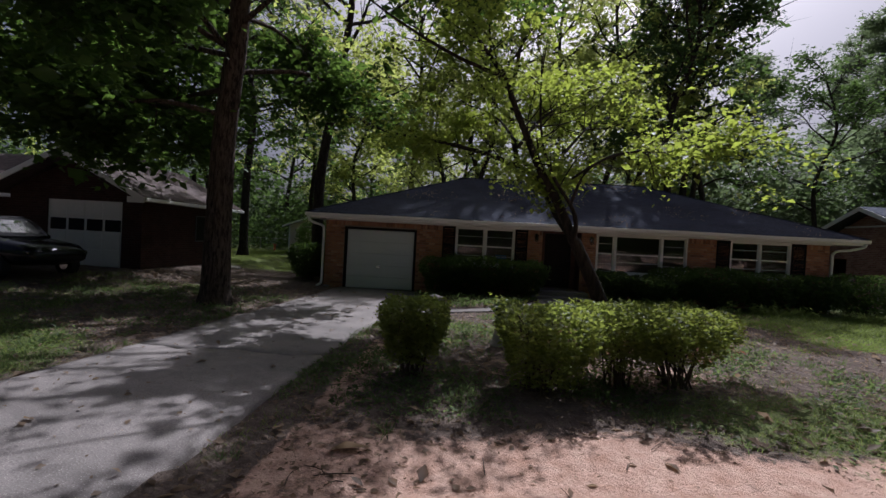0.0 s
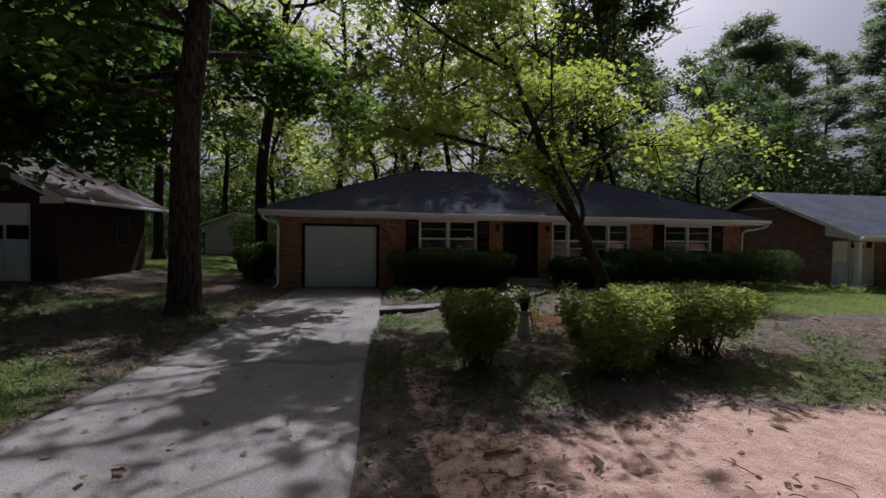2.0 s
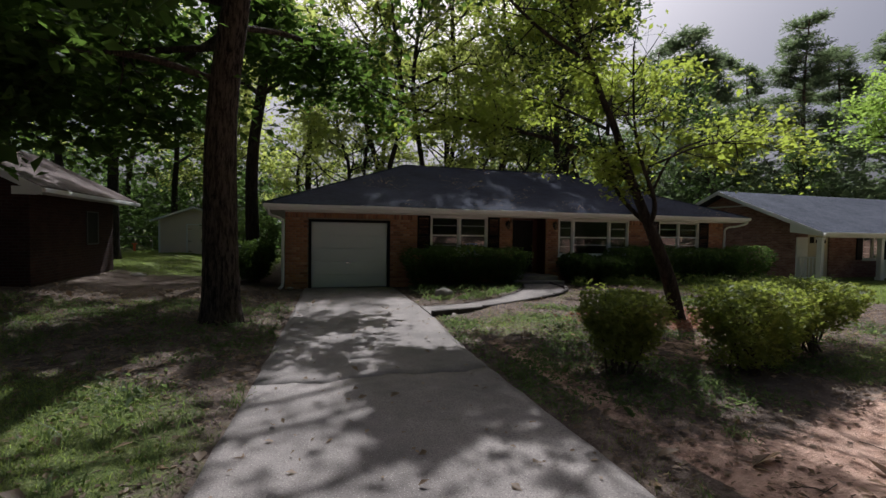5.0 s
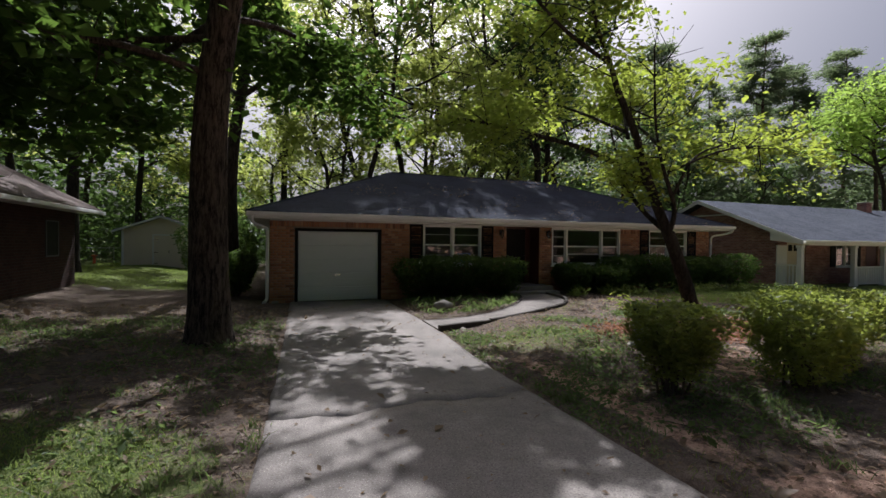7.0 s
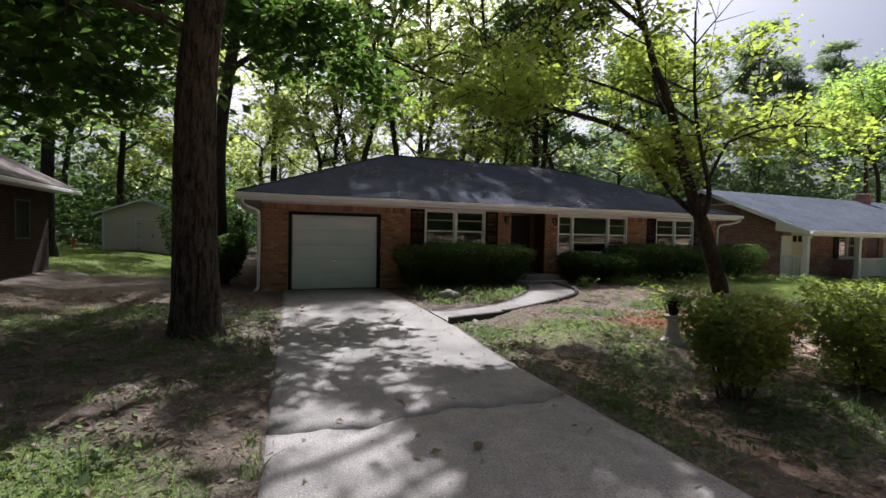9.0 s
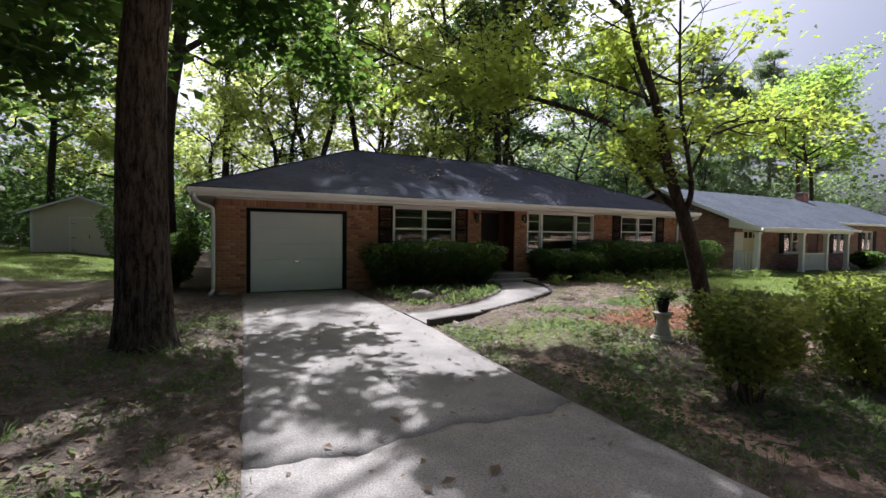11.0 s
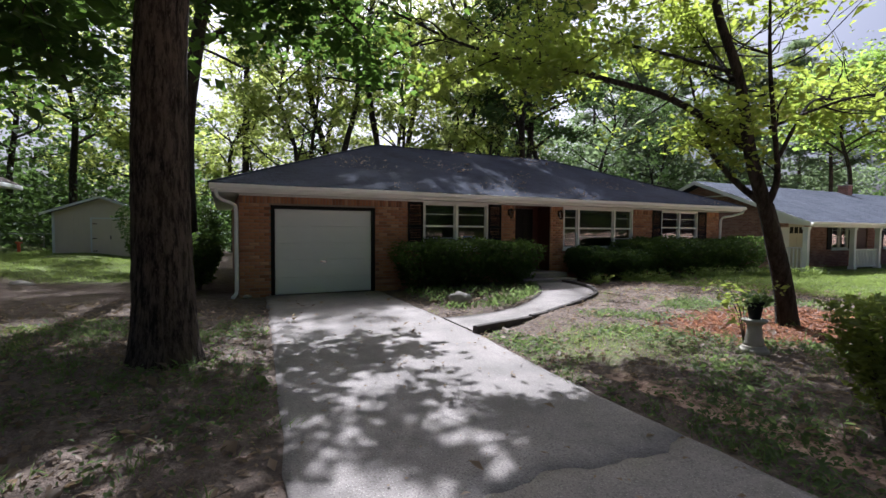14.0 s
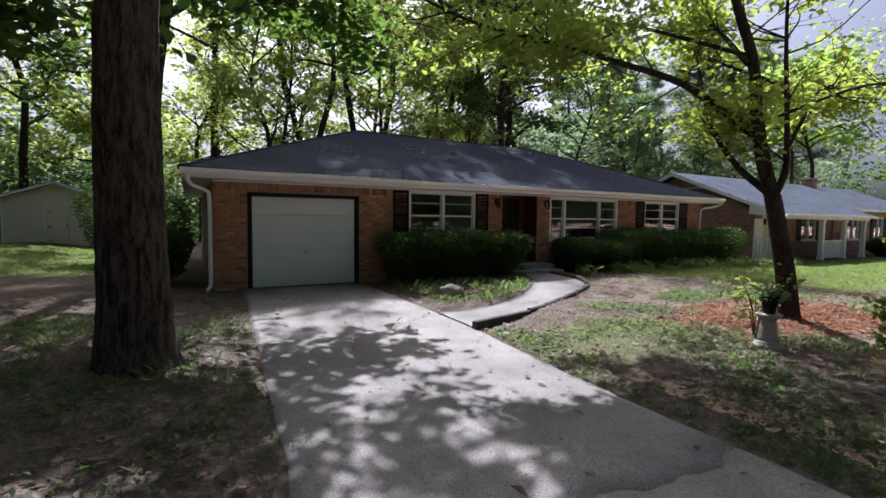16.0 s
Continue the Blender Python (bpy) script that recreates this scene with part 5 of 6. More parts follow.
at = at[~sunlit(at, 0, 0, GAPS) | (rng.random(len(at)) < 0.15)]
at = at[~sunlit(at, 0, 0, CLAY_GAPS[1:]) | (rng.random(len(at)) < 0.15)]
part("crown", leaves("crown", at[at[:, 2] > 2.35 + 0.25 * np.sin(at[:, 0] * 2)], 0.088, rng, 0.65, 0.3, 0.6), M["leaf_dog"], tree2)
# woods behind
kinds = [hardwood(31, 21, 5.0, 5.0, 0.23, 17, 6500, 0.26, M["bark_dark"], M["leaf_wood"], "tall slim woodland tree behind the house", "woodland trees", 0.34),
         hardwood(32, 18, 4.0, 4.6, 0.20, 16, 6000, 0.25, M["bark_dark"], M["leaf_wood"], "tall slim woodland tree behind the house", "woodland trees", 0.34),
         hardwood(33, 24, 7.0, 5.2, 0.27, 17, 6200, 0.27, M["bark_dark"], M["leaf_far"], "tall dark woodland tree behind the houses", "woodland trees", 0.36),
         hardwood(34, 27, 10.5, 5.4, 0.24, 16, 4600, 0.25, M["bark_dark"], M["leaf_wood"], "very tall woodland tree with a long bare trunk", "woodland trees", 0.36, gaps=0.05)]
# tall kind 3 trees hold crowns above the view, added to dapple the roof
SPOTS = [(1.0, 28.6, 3, 0.84), (-3.6, 31.5, 3, 0.95), (1.2, 33.0, 3, 1.0), (4.1, 31.2, 3, 0.98), (6.6, 33.4, 3, 1.0), (9.6, 31.6, 3, 0.97), (13.6, 33.2, 3, 1.0), (16.0, 31.0, 3, 0.95), (-21.6, 37.5, 3, 0.9),
         (-1.3, 29.5, 1, 0.8), (0.3, 33.0, 0, 0.72), (5.2, 31.0, 0, 0.74), (7.7, 29.5, 1, 0.76), (11.6, 31.0, 1, 0.8), (12.8, 28.6, 2, 1.05), (14.5, 30.5, 2, 1.0), (18.5, 38.0, 2, 1.0),
         (-12.3, 36.5, 2, 0.85), (-9.0, 38.0, 1, 1.1), (-16.0, 30.0, 2, 0.8), (-20.5, 34.0, 2, 0.85), (-26.0, 31.0, 2, 0.9), (-32.0, 37.0, 0, 1.0), (-4.0, 38.0, 1, 0.9),
         (-2.5, 42.0, 0, 0.6), (3.0, 41.0, 2, 0.9), (8.5, 40.0, 0, 1.0), (14.5, 42.0, 0, 1.05), (20.0, 44.0, 1, 1.0), (27.0, 36.0, 2, 0.8), (33.0, 35.0, 2, 0.62), (38.0, 40.0, 2, 0.7),
         (-38.0, 30.0, 0, 1.0), (-18.0, 46.0, 0, 1.1), (-10.0, 50.0, 1, 1.2), (48.0, 38.0, 2, 0.6), (55.0, 42.0, 2, 0.6)]
for i, (x, y, k, s) in enumerate(SPOTS):
    put(kinds[k], x, y, 67.0 * i, s)
shade = hardwood(35, 20, 6.0, 4.4, 0.25, 20, 2900, 0.22, M["bark_dark"], M["leaf_wood"], "tall dark-trunked tree by the corner of the house", gaps=0.12, sigma=0.36, name="tree", stand=(-5.4, 18.0))
shade.location = (-5.4, 18.0, 0)
# unseen trees behind the camera, added to block sky light on the house front
for i, (x, y, k, s) in enumerate([(-20, -15, 2, 0.9), (-9, -17, 0, 0.95), (3, -15, 2, 0.85), (14, -17, 1, 1.0), (26, -15, 0, 0.95), (-32, -18, 1, 1.0)]):
    put(kinds[k], x, y, 51.0 * i, s, -0.05)
# dark-leaved trees added to shade the garage house and its roofs
put(kinds[2], -11.9, 24.8, 10, 0.9)
put(kinds[2], -19.5, 26.5, 200, 0.9)
for k in kinds:
    for o in (*k.children_recursive, k):
        bpy.data.objects.remove(o)
lime = hardwood(41, 18, 8.0, 5.0, 0.25, 14, 9000, 0.30, M["bark_dark"], M["leaf_lime"], "broad sunlit light-green tree beyond the neighbouring house", sigma=0.8)
lime.location = (45.0, 25.0, -0.2)


def pine(seed, H):
    """A tall pine: bare trunk, level limbs, tufts of needles."""
    rng = np.random.default_rng(seed)
    t, tips = Tubes(), []
    c = t.add([(0, 0, -0.2), (0.2, 0.1, H * 0.35), (-0.2, 0.1, H * 0.7), (0.1, 0, H * 0.98)], 0.36, 0.07, 9, 24, rng, 0.03, 0.3)
    for k in range(44):
        u = rng.uniform(0, 1) ** 0.8
        h = H * (0.38 + 0.6 * u)
        p = c[int(np.argmin(np.abs(c[:, 2] - h)))]
        az = rng.uniform(0, 6.28)
        ln = (6.2 - 4.0 * u) * rng.uniform(0.55, 1.15)
        e = p + np.array([math.cos(az) * ln, math.sin(az) * ln, ln * rng.uniform(-0.05, 0.45)])
        q = (p + e) / 2 + rng.normal(0, 0.25, 3)
        t.add([p, q, e], 0.09, 0.02, 5, 8)
        for _ in range(13):
            w = rng.uniform(0.4, 1.05)
            tips.append(p + (e - p) * w + rng.normal(0, 0.55, 3) * (1, 1, 0.45))
    root = thing("pine_tree", "tall pine with a bare trunk and open tufted crown", "tree", "tall pines")
    part("trunk", t.mesh("trunk"), M["bark_pine"], root)
    at = clump(rng, tips, 17000, 0.36)
    part("crown", leaves("crown", at, 0.42, rng, 0.3, -0.2, 0.24), M["needle"], root)
    return root


pines = [pine(51, 31), pine(52, 27)]
for i, (x, y, k, s) in enumerate([(59.0, 45.0, 0, 1.0), (40.0, 45.5, 1, 0.98), (68.0, 47.0, 1, 1.05), (52.0, 52.0, 1, 1.0), (46.0, 57.0, 0, 0.95), (75.0, 44.0, 0, 1.0), (33.0, 56.0, 1, 0.95), (62.0, 56.0, 0, 0.9), (70.0, 38.0, 1, 0.9)]):
    put(pines[k], x, y, 80.0 * i, s, -0.2)
for k in pines:
    for o in (*k.children_recursive, k):
        bpy.data.objects.remove(o)
# far woods and undergrowth, past counting
rng = np.random.default_rng(61)


def thicket(n, x0, x1, y0, y1, z1, lumps):
    c = np.stack([rng.uniform(x0, x1, lumps), rng.uniform(y0, y1, lumps), z1 * rng.uniform(0.05, 1, lumps) ** 1.3], 1)
    return c[rng.integers(0, lumps, n)] + rng.normal(0, 1, (n, 3)) * (1.3, 1.0, 0.8)


far = np.vstack([thicket(18000, -70, 95, 62, 70, 8, 600), thicket(30000, -60, 90, 45, 53, 5, 700), thicket(16000, -60, -6, 48, 57, 11, 350), thicket(9000, -6, 60, 48, 57, 6, 350), thicket(22000, 14, 95, 52, 60, 11, 500), thicket(22000, 12, 95, 46, 52, 8, 500), thicket(9000, -75, -50, 5, 60, 14, 300), thicket(9000, 85, 105, 0, 60, 13, 300)])
far[:, 2] = np.maximum(far[:, 2], 0.1)
tagged(part("far_woods", leaves("far_woods", far, 0.55, rng, 0.4, 0.2, 0.7), M["leaf_far"]), "dense green woods in the distance", "woods", kind="stuff")
hazy = thicket(42000, 16, 95, 40, 48, 12, 900)
hazy[:, 2] = np.maximum(hazy[:, 2], 0.1)
tagged(part("backdrop_woods", leaves("backdrop_woods", hazy, 0.5, rng, 0.4, 0.2, 0.6), M["needle"]), "grey-green woods behind the neighbouring house", "woods", kind="stuff")
under = np.vstack([thicket(16000, -34, 30, 33, 40, 2.6, 260), thicket(26000, -45, 24, 38, 46, 6.5, 420)])
under[:, 2] = np.maximum(under[:, 2], 0.05)
tagged(part("undergrowth", leaves("undergrowth", under, 0.24, rng, 0.5, 0.2, 0.6), M["leaf_far"]), "tangled dark green undergrowth below the trees", "undergrowth", kind="stuff")
# woods out of view, added to keep sky light off the house front
street = thicket(34000, -60, 60, -32, -26, 19, 700)
street[:, 2] = np.maximum(street[:, 2], 0.1)
tagged(part("street_woods", leaves("street_woods", street, 0.6, rng, 0.4, 0.2, 0.7), M["leaf_far"]), "unseen green woods added across the street to block the sky", "woods", kind="stuff")

# ---- shrubs ----


def shrub(x, y, rx, ry, z0, z1, n, size, leaf_m, label, category="shrub", group="", seed=0, boxy=3.2, stems=14, name="shrub", open_low=0.25):
    """A clipped shrub: forked stems, and leaves gathered towards its uneven skin."""
    rng = np.random.default_rng(seed + 100)
    base = earth(np.array(x), np.array(y)).item()
    root = thing(name, label, category, group, at=(x, y, base))
    t, ends = Tubes(), []
    for _ in range(stems):
        a = rng.uniform(0, 6.28)
        b = (x + rng.normal(0, rx * 0.18), y + rng.normal(0, ry * 0.18), base - 0.05)
        e = (x + math.cos(a) * rx * rng.uniform(0.2, 0.85), y + math.sin(a) * ry * rng.uniform(0.2, 0.85), base + z1 * rng.uniform(0.7, 0.95))
        m = ((b[0] + e[0]) / 2 + rng.normal(0, 0.05), (b[1] + e[1]) / 2 + rng.normal(0, 0.05), base + z1 * 0.45)
        c = t.add([b, m, e], 0.016, 0.004, 5, 9)
        for _ in range(4):
            p = c[rng.integers(3, 9)]
            q = p + rng.normal(0, 1, 3) * (rx * 0.28, ry * 0.28, z1 * 0.15)
            t.add([p, q], 0.006, 0.002, 4, 3)
    part("branchwork", t.mesh("branchwork"), M["twig"], root)
    d = rng.normal(size=(n, 3))
    d /= (np.abs(d) ** boxy).sum(1)[:, None] ** (1 / boxy)
    rad = 1 - np.abs(rng.normal(0, 0.13, n))
    inner = rng.random(n) < 0.22
    rad = np.where(inner, rng.uniform(0.3, 0.9, n), rad)
    lump = 1 + 0.06 * np.sin(d[:, 0] * 5 + seed) * np.cos(d[:, 1] * 4.2) + 0.05 * np.sin(d[:, 2] * 6 + d[:, 0] * 7)
    p = d * (rad * lump)[:, None]
    zc, rz = (z0 + z1) / 2, (z1 - z0) / 2
    taper = np.clip(0.70 + 0.28 * (p[:, 2] + 0.8), 0.6, 1.15)
    at = np.stack([x + p[:, 0] * rx * taper, y + p[:, 1] * ry * taper, base + zc + p[:, 2] * rz], 1)
    keep = rng.random(n) < np.clip(open_low + (at[:, 2] - base - z0) / (z1 - z0) * 2.2, 0, 1)
    part("foliage", leaves("foliage", at[keep] + rng.normal(0, 0.012, (keep.sum(), 3)), size, rng, 0.35, -0.15, 0.55, 0.25), leaf_m, root)
    return root


shrub(-0.03, 5.62, 0.41, 0.38, 0.16, 0.98, 9000, 0.055, M["leaf_box"], "rounded dark green clipped shrub on bare stems", group="yard shrubs", seed=1, boxy=8.0, open_low=0.08)
shrub(1.6, 5.28, 0.54, 0.48, 0.08, 1.02, 10500, 0.055, M["leaf_box"], "clipped yellow-green shrub in sunlight", group="yard shrubs", seed=2, boxy=8.0, open_low=0.12)
shrub(2.62, 5.7, 0.55, 0.52, 0.22, 1.04, 9000, 0.055, M["leaf_box"], "flat-topped clipped shrub grown into its neighbour", group="yard shrubs", seed=3, boxy=8.0, open_low=0.05)
shrub(3.35, 5.8, 0.62, 0.55, 0.30, 1.02, 9000, 0.055, M["leaf_box"], "flat-topped clipped shrub with bare lower stems", group="yard shrubs", seed=4, boxy=8.0, stems=22, open_low=0.05)
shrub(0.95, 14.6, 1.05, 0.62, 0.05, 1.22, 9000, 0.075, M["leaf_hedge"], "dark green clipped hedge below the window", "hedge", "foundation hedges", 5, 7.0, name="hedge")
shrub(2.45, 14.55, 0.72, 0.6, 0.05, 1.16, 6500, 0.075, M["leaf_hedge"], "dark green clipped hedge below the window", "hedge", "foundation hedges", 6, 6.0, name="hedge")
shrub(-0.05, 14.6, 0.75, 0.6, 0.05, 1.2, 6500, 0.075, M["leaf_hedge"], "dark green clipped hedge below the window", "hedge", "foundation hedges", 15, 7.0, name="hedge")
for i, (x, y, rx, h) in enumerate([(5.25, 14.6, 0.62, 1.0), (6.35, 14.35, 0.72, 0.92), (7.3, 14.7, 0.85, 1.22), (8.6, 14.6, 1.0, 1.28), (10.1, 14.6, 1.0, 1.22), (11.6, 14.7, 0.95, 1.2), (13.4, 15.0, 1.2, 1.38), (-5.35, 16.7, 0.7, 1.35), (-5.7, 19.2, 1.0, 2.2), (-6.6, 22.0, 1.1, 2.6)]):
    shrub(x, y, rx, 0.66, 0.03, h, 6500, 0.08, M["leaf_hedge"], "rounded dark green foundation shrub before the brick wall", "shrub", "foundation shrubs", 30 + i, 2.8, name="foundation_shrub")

# a dark ferny shrub by the porch steps
shrub(26.3, 14.2, 0.95, 0.6, 0.05, 0.95, 3500, 0.16, M["leaf_hedge"], "dark spiky shrub beside the porch", seed=60, boxy=2.0, name="porch_shrub")

# ---- yard things ----
UX, UY = 1.22, 7.47
uz = earth(np.array(UX), np.array(UY)).item()


def lathe(bm, x, y, prof, seg=28, flute=0.0):
    rows = []
    for r, z in prof:
        r *= 0.78
        rows.append([bm.verts.new((x + (r * (1 - flute * (k % 2))) * math.cos(2 * math.pi * k / seg), y + (r * (1 - flute * (k % 2))) * math.sin(2 * math.pi * k / seg), z)) for k in range(seg)])
    for a, b in zip(rows, rows[1:]):
        for k in range(seg):
            bm.faces.new((a[k], a[(k + 1) % seg], b[(k + 1) % seg], b[k]))
    bm.faces.new(rows[0][::-1])
    bm.faces.new(rows[-1])
    for f in bm.faces:
        f.smooth = True
    return bm


ped = thing("stone_pedestal", "weathered cast-stone pedestal standing in the yard", "pedestal", at=(UX, UY, uz))
part("base", lathe(bmesh.new(), UX, UY, [(0.20, uz - 0.05), (0.205, uz + 0.021), (0.19, uz + 0.039), (0.165, uz + 0.043), (0.17, uz + 0.060), (0.15, uz + 0.078)]), M["cast"], ped)
part("column", lathe(bmesh.new(), UX, UY, [(0.15, uz + 0.078), (0.135, uz + 0.114), (0.115, uz + 0.199), (0.10, uz + 0.284), (0.098, uz + 0.327)], 32, 0.05), M["cast"], ped)
part("capital", lathe(bmesh.new(), UX, UY, [(0.10, uz + 0.327), (0.13, uz + 0.344), (0.17, uz + 0.369), (0.175, uz + 0.391), (0.16, uz + 0.398)]), M["cast"], ped)
pot = thing("flower_pot", "black flower pot with a small trailing plant", "plant pot", at=(UX, UY, uz + 0.398))
part("pot", lathe(bmesh.new(), UX, UY, [(0.075, uz + 0.398), (0.10, uz + 0.498), (0.118, uz + 0.578), (0.13, uz + 0.583), (0.13, uz + 0.613), (0.115, uz + 0.614), (0.11, uz + 0.588)]), M["black"], pot)
rng = np.random.default_rng(81)
at = np.array([UX, UY, uz + 0.638]) + rng.normal(0, 1, (220, 3)) * (0.075, 0.075, 0.045)
part("plant", leaves("plant", at, 0.05, rng, 0.5, 0.1, 0.6), M["weed"], pot)["kind"] = "stuff"
sap = thing("sapling", "thin light-green sapling behind the pedestal", "sapling", at=(1.5, 7.75, 0))
t, tips = Tubes(), []
for k in range(6):
    a = rng.uniform(0, 6.28)
    ln = t.add([(1.5, 7.75, 0.0), (1.5 + 0.1 * math.cos(a), 7.75 + 0.1 * math.sin(a), 0.5), (1.5 + 0.32 * math.cos(a), 7.75 + 0.32 * math.sin(a), 0.75 + 0.2 * rng.random())], 0.008, 0.003, 5, 10)
    tips.extend(ln[3:])
    part("stem", t.mesh("stem"), M["twig"], sap)
    t = Tubes()
part("foliage", leaves("foliage", clump(rng, tips, 200, 0.09), 0.07, rng, 0.5, 0.2, 0.5), M["leaf_box"], sap)["kind"] = "stuff"


def rock(x, y, z, r, seed, name="rock", label="pale rounded field stone in the planting bed"):
    bm = bmesh.new()
    bmesh.ops.create_icosphere(bm, subdivisions=3, radius=r)
    for v in bm.verts:
        n = v.co.normalized()
        v.co *= 1 + 0.25 * noise.noise(n * 1.6 + Vector((seed, 0, 0))) + 0.07 * noise.noise(n * 5 + Vector((0, seed, 0)))
        v.co.z *= 0.62
        v.co.x *= 1.3
        v.co += Vector((x, y, z))
    for f in bm.faces:
        f.smooth = True
    tagged(part(name, bm, M["stone"]), label, "rock")


rock(-0.2, 12.5, 0.12, 0.19, 1)
rock(-4.15, 15.2, 0.0, 0.07, 2, label="small stone at the foot of the brick corner")
rock(0.4, 12.5, 0.03, 0.06, 3, label="small stone in the planting bed")
rock(-9.05, 18.3, 0.1, 0.22, 4, label="flat stone beside the neighbouring wall")

# ---- grass, weeds, litter ----
rng = np.random.default_rng(91)


def scatter(n, x0, x1, y0, y1, keep):
    x, y = rng.uniform(x0, x1, n), rng.uniform(y0, y1, n)
    tu, cl, ch = zones(x, y)
    ok = keep(x, y, tu, cl, ch) & (drive_gap(x, y) > 0.03)
    ok &= (path_gap(x, y) > 0.02) & ~((y > 14.3) & (x > -4.4) & (x < 12.6))
    x, y = x[ok], y[ok]
    return np.stack([x, y, earth(x, y)], 1)


def patchy(x, y, f, s):
    return 0.5 + 0.5 * np.sin(x * f + 1.3 * np.sin(y * f * 0.7 + s)) * np.sin(y * f * 1.1 + 1.7 * np.sin(x * f * 0.6 - s))


def blades(name, at, h, w, lean, material, label, category):
    n = len(at)
    yaw = rng.uniform(0, 6.28, n)
    side = np.stack([np.cos(yaw), np.sin(yaw), 0 * yaw], 1) * (w * rng.uniform(0.6, 1.3, n))[:, None]
    tip = rng.normal(0, lean, (n, 3)) * (1, 1, 0) + np.array([0, 0, 1.0])
    hh = (h * rng.lognormal(-0.1, 0.35, n))[:, None]
    lo = at - (0, 0, 0.01)
    midp = lo + tip * hh * 0.55 * (0.6, 0.6, 1)
    v = np.stack([lo - side, lo + side, midp + side * 0.7, midp - side * 0.7, lo + tip * hh], 1).reshape(-1, 3)
    k = np.arange(n)[:, None] * 5
    f = np.concatenate([k + [0, 1, 2], k + [0, 2, 3], k + [3, 2, 4]], 1).reshape(-1, 3)
    tagged(part(name, fast_mesh(name, v, f), material), label, category, kind="stuff")


def turf_rule(x, y, tu, cl, ch):
    return rng.random(len(x)) < np.clip(tu * 1.5 - 0.35 + 0.75 * (patchy(x, y, 2.6, 1.0) - 0.5) - 0.7 * ch - 0.35 * cl, 0, 1)


near = np.vstack([scatter(150000, -10.5, -3.9, 2.2, 13, turf_rule), scatter(110000, -1.6, 9.0, 3.0, 12.5, turf_rule)])
blades("grass", near, 0.055, 0.0035, 0.7, M["grass"], "thin patchy lawn grass", "grass")
lawn = np.vstack([scatter(60000, 6, 22, 8.4, 14.2, turf_rule), scatter(70000, -16, -5, 18.5, 34, turf_rule)])
blades("lawn", lawn, 0.045, 0.010, 0.6, M["grass"], "green lawn in patches of sun", "grass")
weeds = scatter(70000, -1.6, 6.5, 3.6, 10.5, lambda x, y, tu, cl, ch: rng.random(len(x)) < np.clip(1.3 * patchy(x, y, 1.7, 2.0) - 0.45 - 0.6 * cl * (y < 4.4) - ch, 0, 1))
weeds = np.vstack([weeds, scatter(40000, -10, -4.0, 2.5, 13.0, lambda x, y, tu, cl, ch: rng.random(len(x)) < np.clip(1.2 * patchy(x, y, 1.9, 4.0) - 0.4, 0, 1))])
weeds[:, 2] += rng.uniform(0.0, 0.05, len(weeds))
tagged(part("weeds", leaves("weeds", weeds, 0.045, rng, 0.6, -0.3, 0.5), M["weed"]), "low broad-leaved weeds in the thin lawn", "weeds", kind="stuff")
bed = np.stack([rng.uniform(-0.9, 2.9, 5200), rng.uniform(11.5, 14.2, 5200)], 1)
inn = np.interp(bed[:, 0], [p[0] for p in INNER], [p[1] for p in INNER])
bed = bed[(np.hypot(bed[:, 0] + 0.3, bed[:, 1] - 12.2) > 0.5) & (bed[:, 1] > inn + 0.05) & (rng.random(len(bed)) < 0.35 + 0.65 * (np.abs(bed[:, 1] - inn - 0.3) < 0.3))]
bed = np.column_stack([bed, 0.03 + rng.uniform(0, 0.1, len(bed))])
tagged(part("bed_plants", leaves("bed_plants", bed, 0.09, rng, 0.3, -0.9, 0.25), M["weed"]), "low grassy border plants beside the front path", "plants", kind="stuff")
edge = np.stack([rng.uniform(4.6, 16.5, 5200), rng.normal(13.75, 0.16, 5200)], 1)
edge = edge[np.sin(edge[:, 0] * 2.1) + 0.7 * np.sin(edge[:, 0] * 5.3 + 1) > -0.45]
edge = np.column_stack([edge, earth(edge[:, 0], edge[:, 1]) + np.abs(rng.normal(0.05, 0.11, len(edge)))])
tagged(part("border_plants", leaves("border_plants", edge, 0.10, rng, 0.4, -0.3, 0.35), M["grass"]), "light green leafy plants at the foot of the shrubs", "plants", kind="stuff")
lit = scatter(60000, -10, 9, 2.0, 15, lambda x, y, tu, cl, ch: rng.random(len(x)) < (0.45 + 0.4 * patchy(x, y, 1.1, 3.0) - 0.4 * ch) * (1 - 0.85 * step01(cl, 0.5, 0.9)))
lit[:, 2] += 0.006
dl = np.stack([rng.uniform(-4.6, -1.2, 560), rng.uniform(0.5, 15, 560)], 1)
dl = dl[drive_gap(dl[:, 0], dl[:, 1]) < -0.05]
lit = np.vstack([lit, np.column_stack([dl, np.full(len(dl), -0.018)])])
tagged(part("leaf_litter", leaves("leaf_litter", lit, 0.05, rng, 0.8, 0.0, 0.55, 0.5), M["litter"]), "dry fallen leaves scattered over the yard", "leaves", kind="stuff")
sticks = scatter(1500, -10, 8, 2.2, 14, lambda x, y, tu, cl, ch: rng.random(len(x)) < 0.6 - 0.4 * cl)
t = Tubes()
for p in sticks:
    a, ln = rng.uniform(0, 6.28), rng.uniform(0.08, 0.32)
    d = np.array([math.cos(a), math.sin(a), 0]) * ln
    t.add([p + (0, 0, 0.012), p + d * 0.5 + (0, 0, 0.014 + rng.uniform(0, 0.02)) + rng.normal(0, 0.012, 3) * (1, 1, 0), p + d + (0, 0, 0.012)], 0.005, 0.003, 4, 4)
tagged(part("fallen_twigs", t.mesh("fallen_twigs"), M["twig"]), "thin dry twigs fallen on the yard", "twigs", kind="stuff")
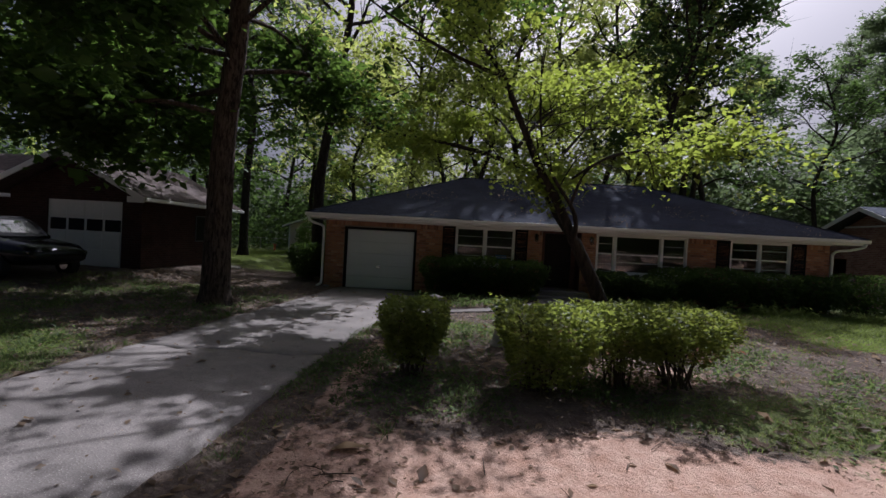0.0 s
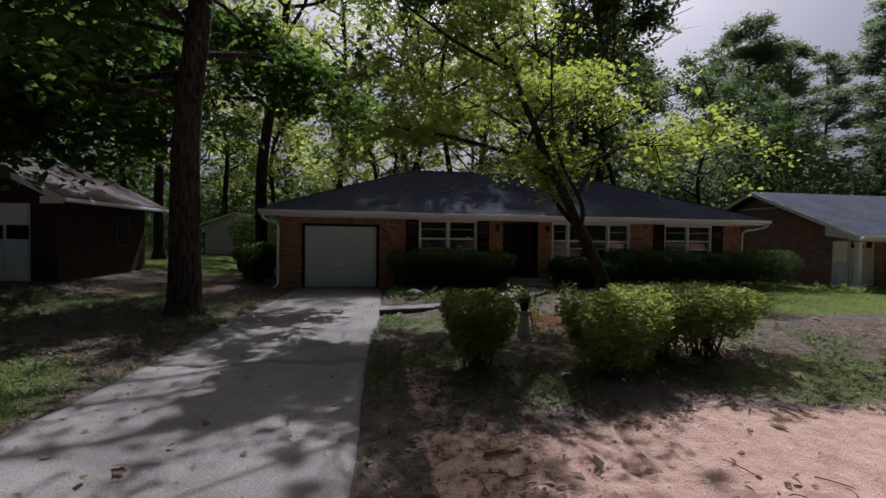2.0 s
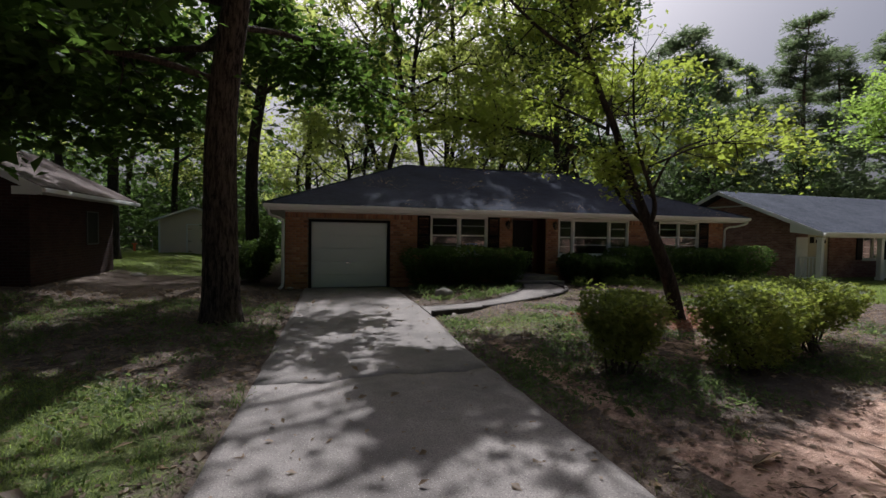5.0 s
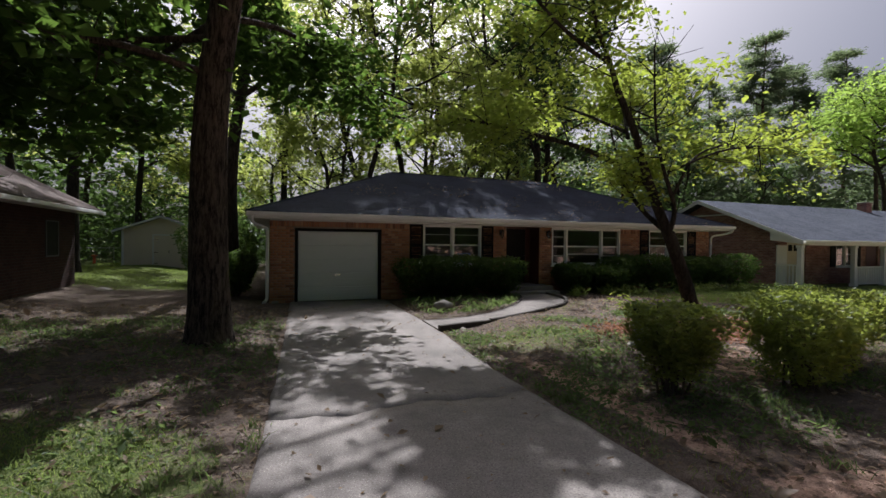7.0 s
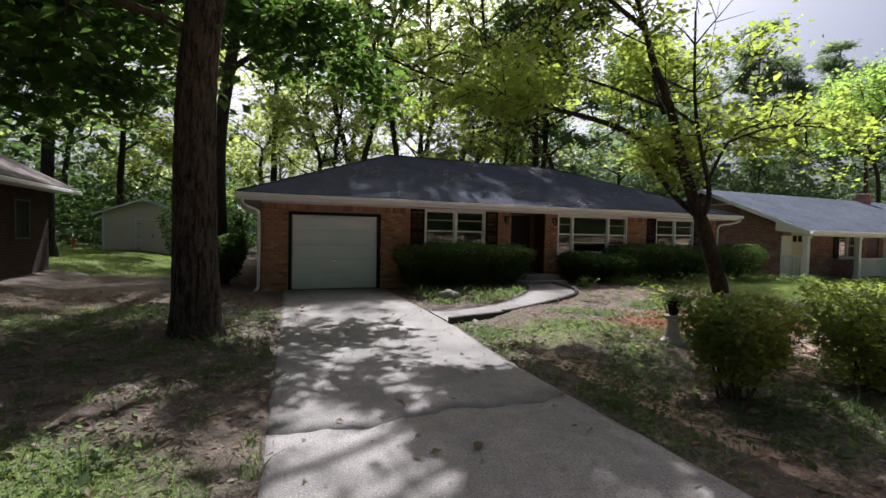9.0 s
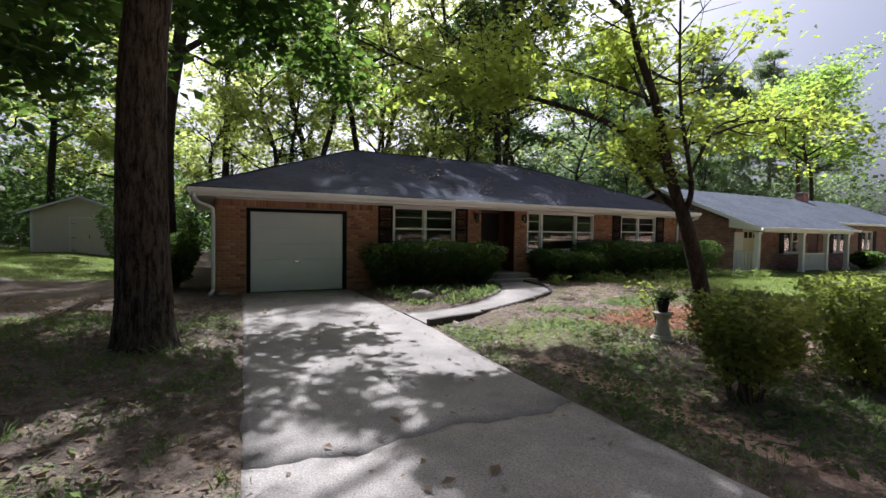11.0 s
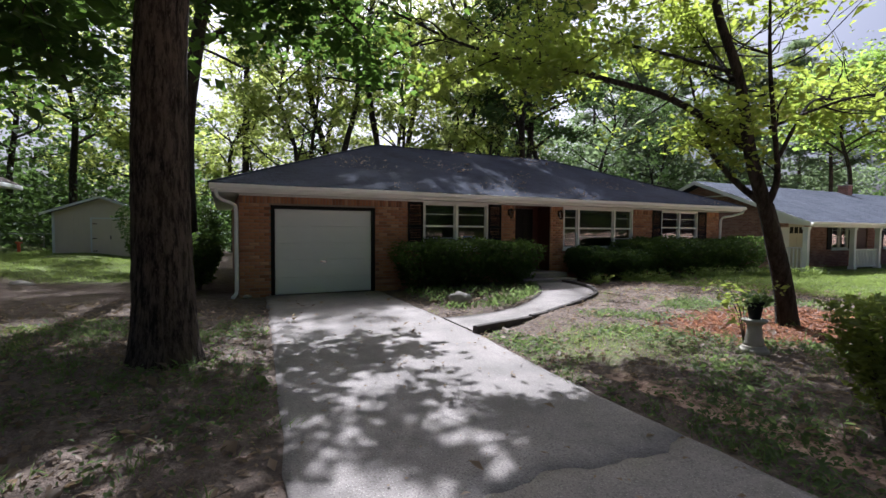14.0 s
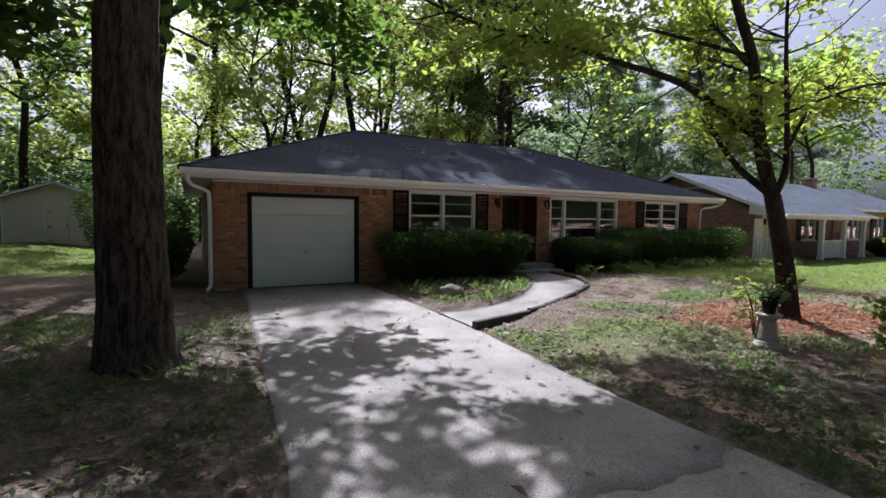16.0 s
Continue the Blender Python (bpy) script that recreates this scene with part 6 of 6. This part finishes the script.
clumps = scatter(700, -1.6, 7.0, 3.2, 11.0, lambda x, y, tu, cl, ch: rng.random(len(x)) < 0.8 * patchy(x, y, 1.7, 2.0) - 0.5 * ch - 1.2 * step01(cl, 0.4, 0.8))
clumps = np.vstack([clumps, scatter(500, -10, -4.2, 3.0, 12.5, lambda x, y, tu, cl, ch: rng.random(len(x)) < 0.7)])
tuft = np.repeat(clumps, 26, 0) + rng.normal(0, 1, (26 * len(clumps), 3)) * (0.06, 0.06, 0)
blades("grass_tufts", tuft, 0.10, 0.005, 0.8, M["weed"], "dark green grass tufts in the thin lawn", "grass")
v = rng.uniform(0, 1, 3200) ** 0.8
rx = np.stack([rng.uniform(RX0, RX1, 3200), RY0 + v * (ym - RY0), RZ0 + v * (RZ1 - RZ0) + 0.015], 1)
rx = rx[(rx[:, 0] > RX0 + RE * v) & (rx[:, 0] < RX1 - RE * v) & (patchy(rx[:, 0], rx[:, 1], 1.3, 0.4) > 0.62)]
tagged(part("roof_leaves", leaves("roof_leaves", rx, 0.07, rng, 0.8, 0.0, 0.5, 0.4), M["litter"]), "brown leaves lying on the shingle roof", "leaves", kind="stuff")
mul = scatter(15000, 0.6, 5.6, 6.5, 9.8, lambda x, y, tu, cl, ch: rng.random(len(x)) < ch * 1.1 - 0.1)
mul[:, 2] += 0.012
tagged(part("wood_chips", leaves("wood_chips", mul, 0.075, rng, 0.75, 0.0, 0.35), M["chips"]), "reddish wood-chip mulch round the leaning tree", "mulch", kind="stuff")
pole = thing("garden_marker", "small orange marker post on the back lawn", "marker", at=(-13.6, 33, 0))
part("post", boxes((-13.66, -13.54, 32.95, 33.05, -0.1, 0.75), bevel=0.02), M["orange"], pole)
part("cap", boxes((-13.72, -13.48, 32.9, 33.1, 0.75, 0.82), bevel=0.02), M["orange"], pole)

# ---- bricks of the front wall ----
BL, BH, BD, JT = 0.203, 0.0635, 0.03, 0.0115


def brick_mesh(w, h, d):
    """A brick face, its edges faintly rounded."""
    b = 0.004
    v = [(0, 0, 0), (w, 0, 0), (w, 0, h), (0, 0, h), (0, -d + b, 0), (w, -d + b, 0), (w, -d + b, h), (0, -d + b, h), (b, -d, b), (w - b, -d, b), (w - b, -d, h - b), (b, -d, h - b)]
    f = [(8, 9, 10, 11), (4, 5, 9, 8), (5, 6, 10, 9), (6, 7, 11, 10), (7, 4, 8, 11), (0, 1, 5, 4), (1, 2, 6, 5), (2, 3, 7, 6), (3, 0, 4, 7)]
    return v, f


shared = {}
loose_v, loose_f = [], []
count = 0
rng = np.random.default_rng(77)


def lay(x, z, w, h):
    global count
    key = (round(w, 3), round(h, 3))
    y = WY + 0.018 - rng.uniform(0.0, 0.004)
    v, f = brick_mesh(w, h, BD)
    if count < 300:
        count += 1
        if key not in shared:
            bme = bpy.data.meshes.new("brick")
            bme.from_pydata(v, [], f)
            shared[key] = bme
        b = part("brick", shared[key], M["brick_one"], front)
        b.location = (x, y, z)
    else:
        k = len(loose_v)
        loose_v.extend((x + a, y + b, z + c) for a, b, c in v)
        loose_f.extend(tuple(i + k for i in q) for q in f)


def blocked(a, b, z0, z1):
    return any(a < h[1] - 0.002 and b > h[0] + 0.002 and z0 < h[3] - 0.002 and z1 > h[2] + 0.002 for h in HOLES)


def runs(z0, z1):
    """The stretches of the wall that are brick at this height."""
    cuts = [-4.3]
    for h in sorted(HOLES):
        if z0 < h[3] and z1 > h[2]:
            cuts += [h[0], h[1]]
    cuts.append(12.5)
    return [(cuts[i], cuts[i + 1]) for i in range(0, len(cuts), 2)]


row, z = 0, -0.06
while z < 2.06:
    for a, b in runs(z, z + BH):
        x = a - (0.5 * (BL + JT) if row % 2 else 0.0)
        while x < b - 0.02:
            p, q = max(x, a), min(x + BL, b)
            if q - p > 0.03:
                lay(p, z, q - p, BH)
            x += BL + JT
    z += BH + JT
    row += 1
x = -4.3
while x < 12.44:
    if not blocked(x, x + BH, z, z + 0.2):
        lay(x, z, BH, min(0.203, 2.268 - z))
    x += BH + JT
part("brickwork", fast_mesh("brickwork", loose_v, loose_f), M["brick"], front)["kind"] = "stuff"
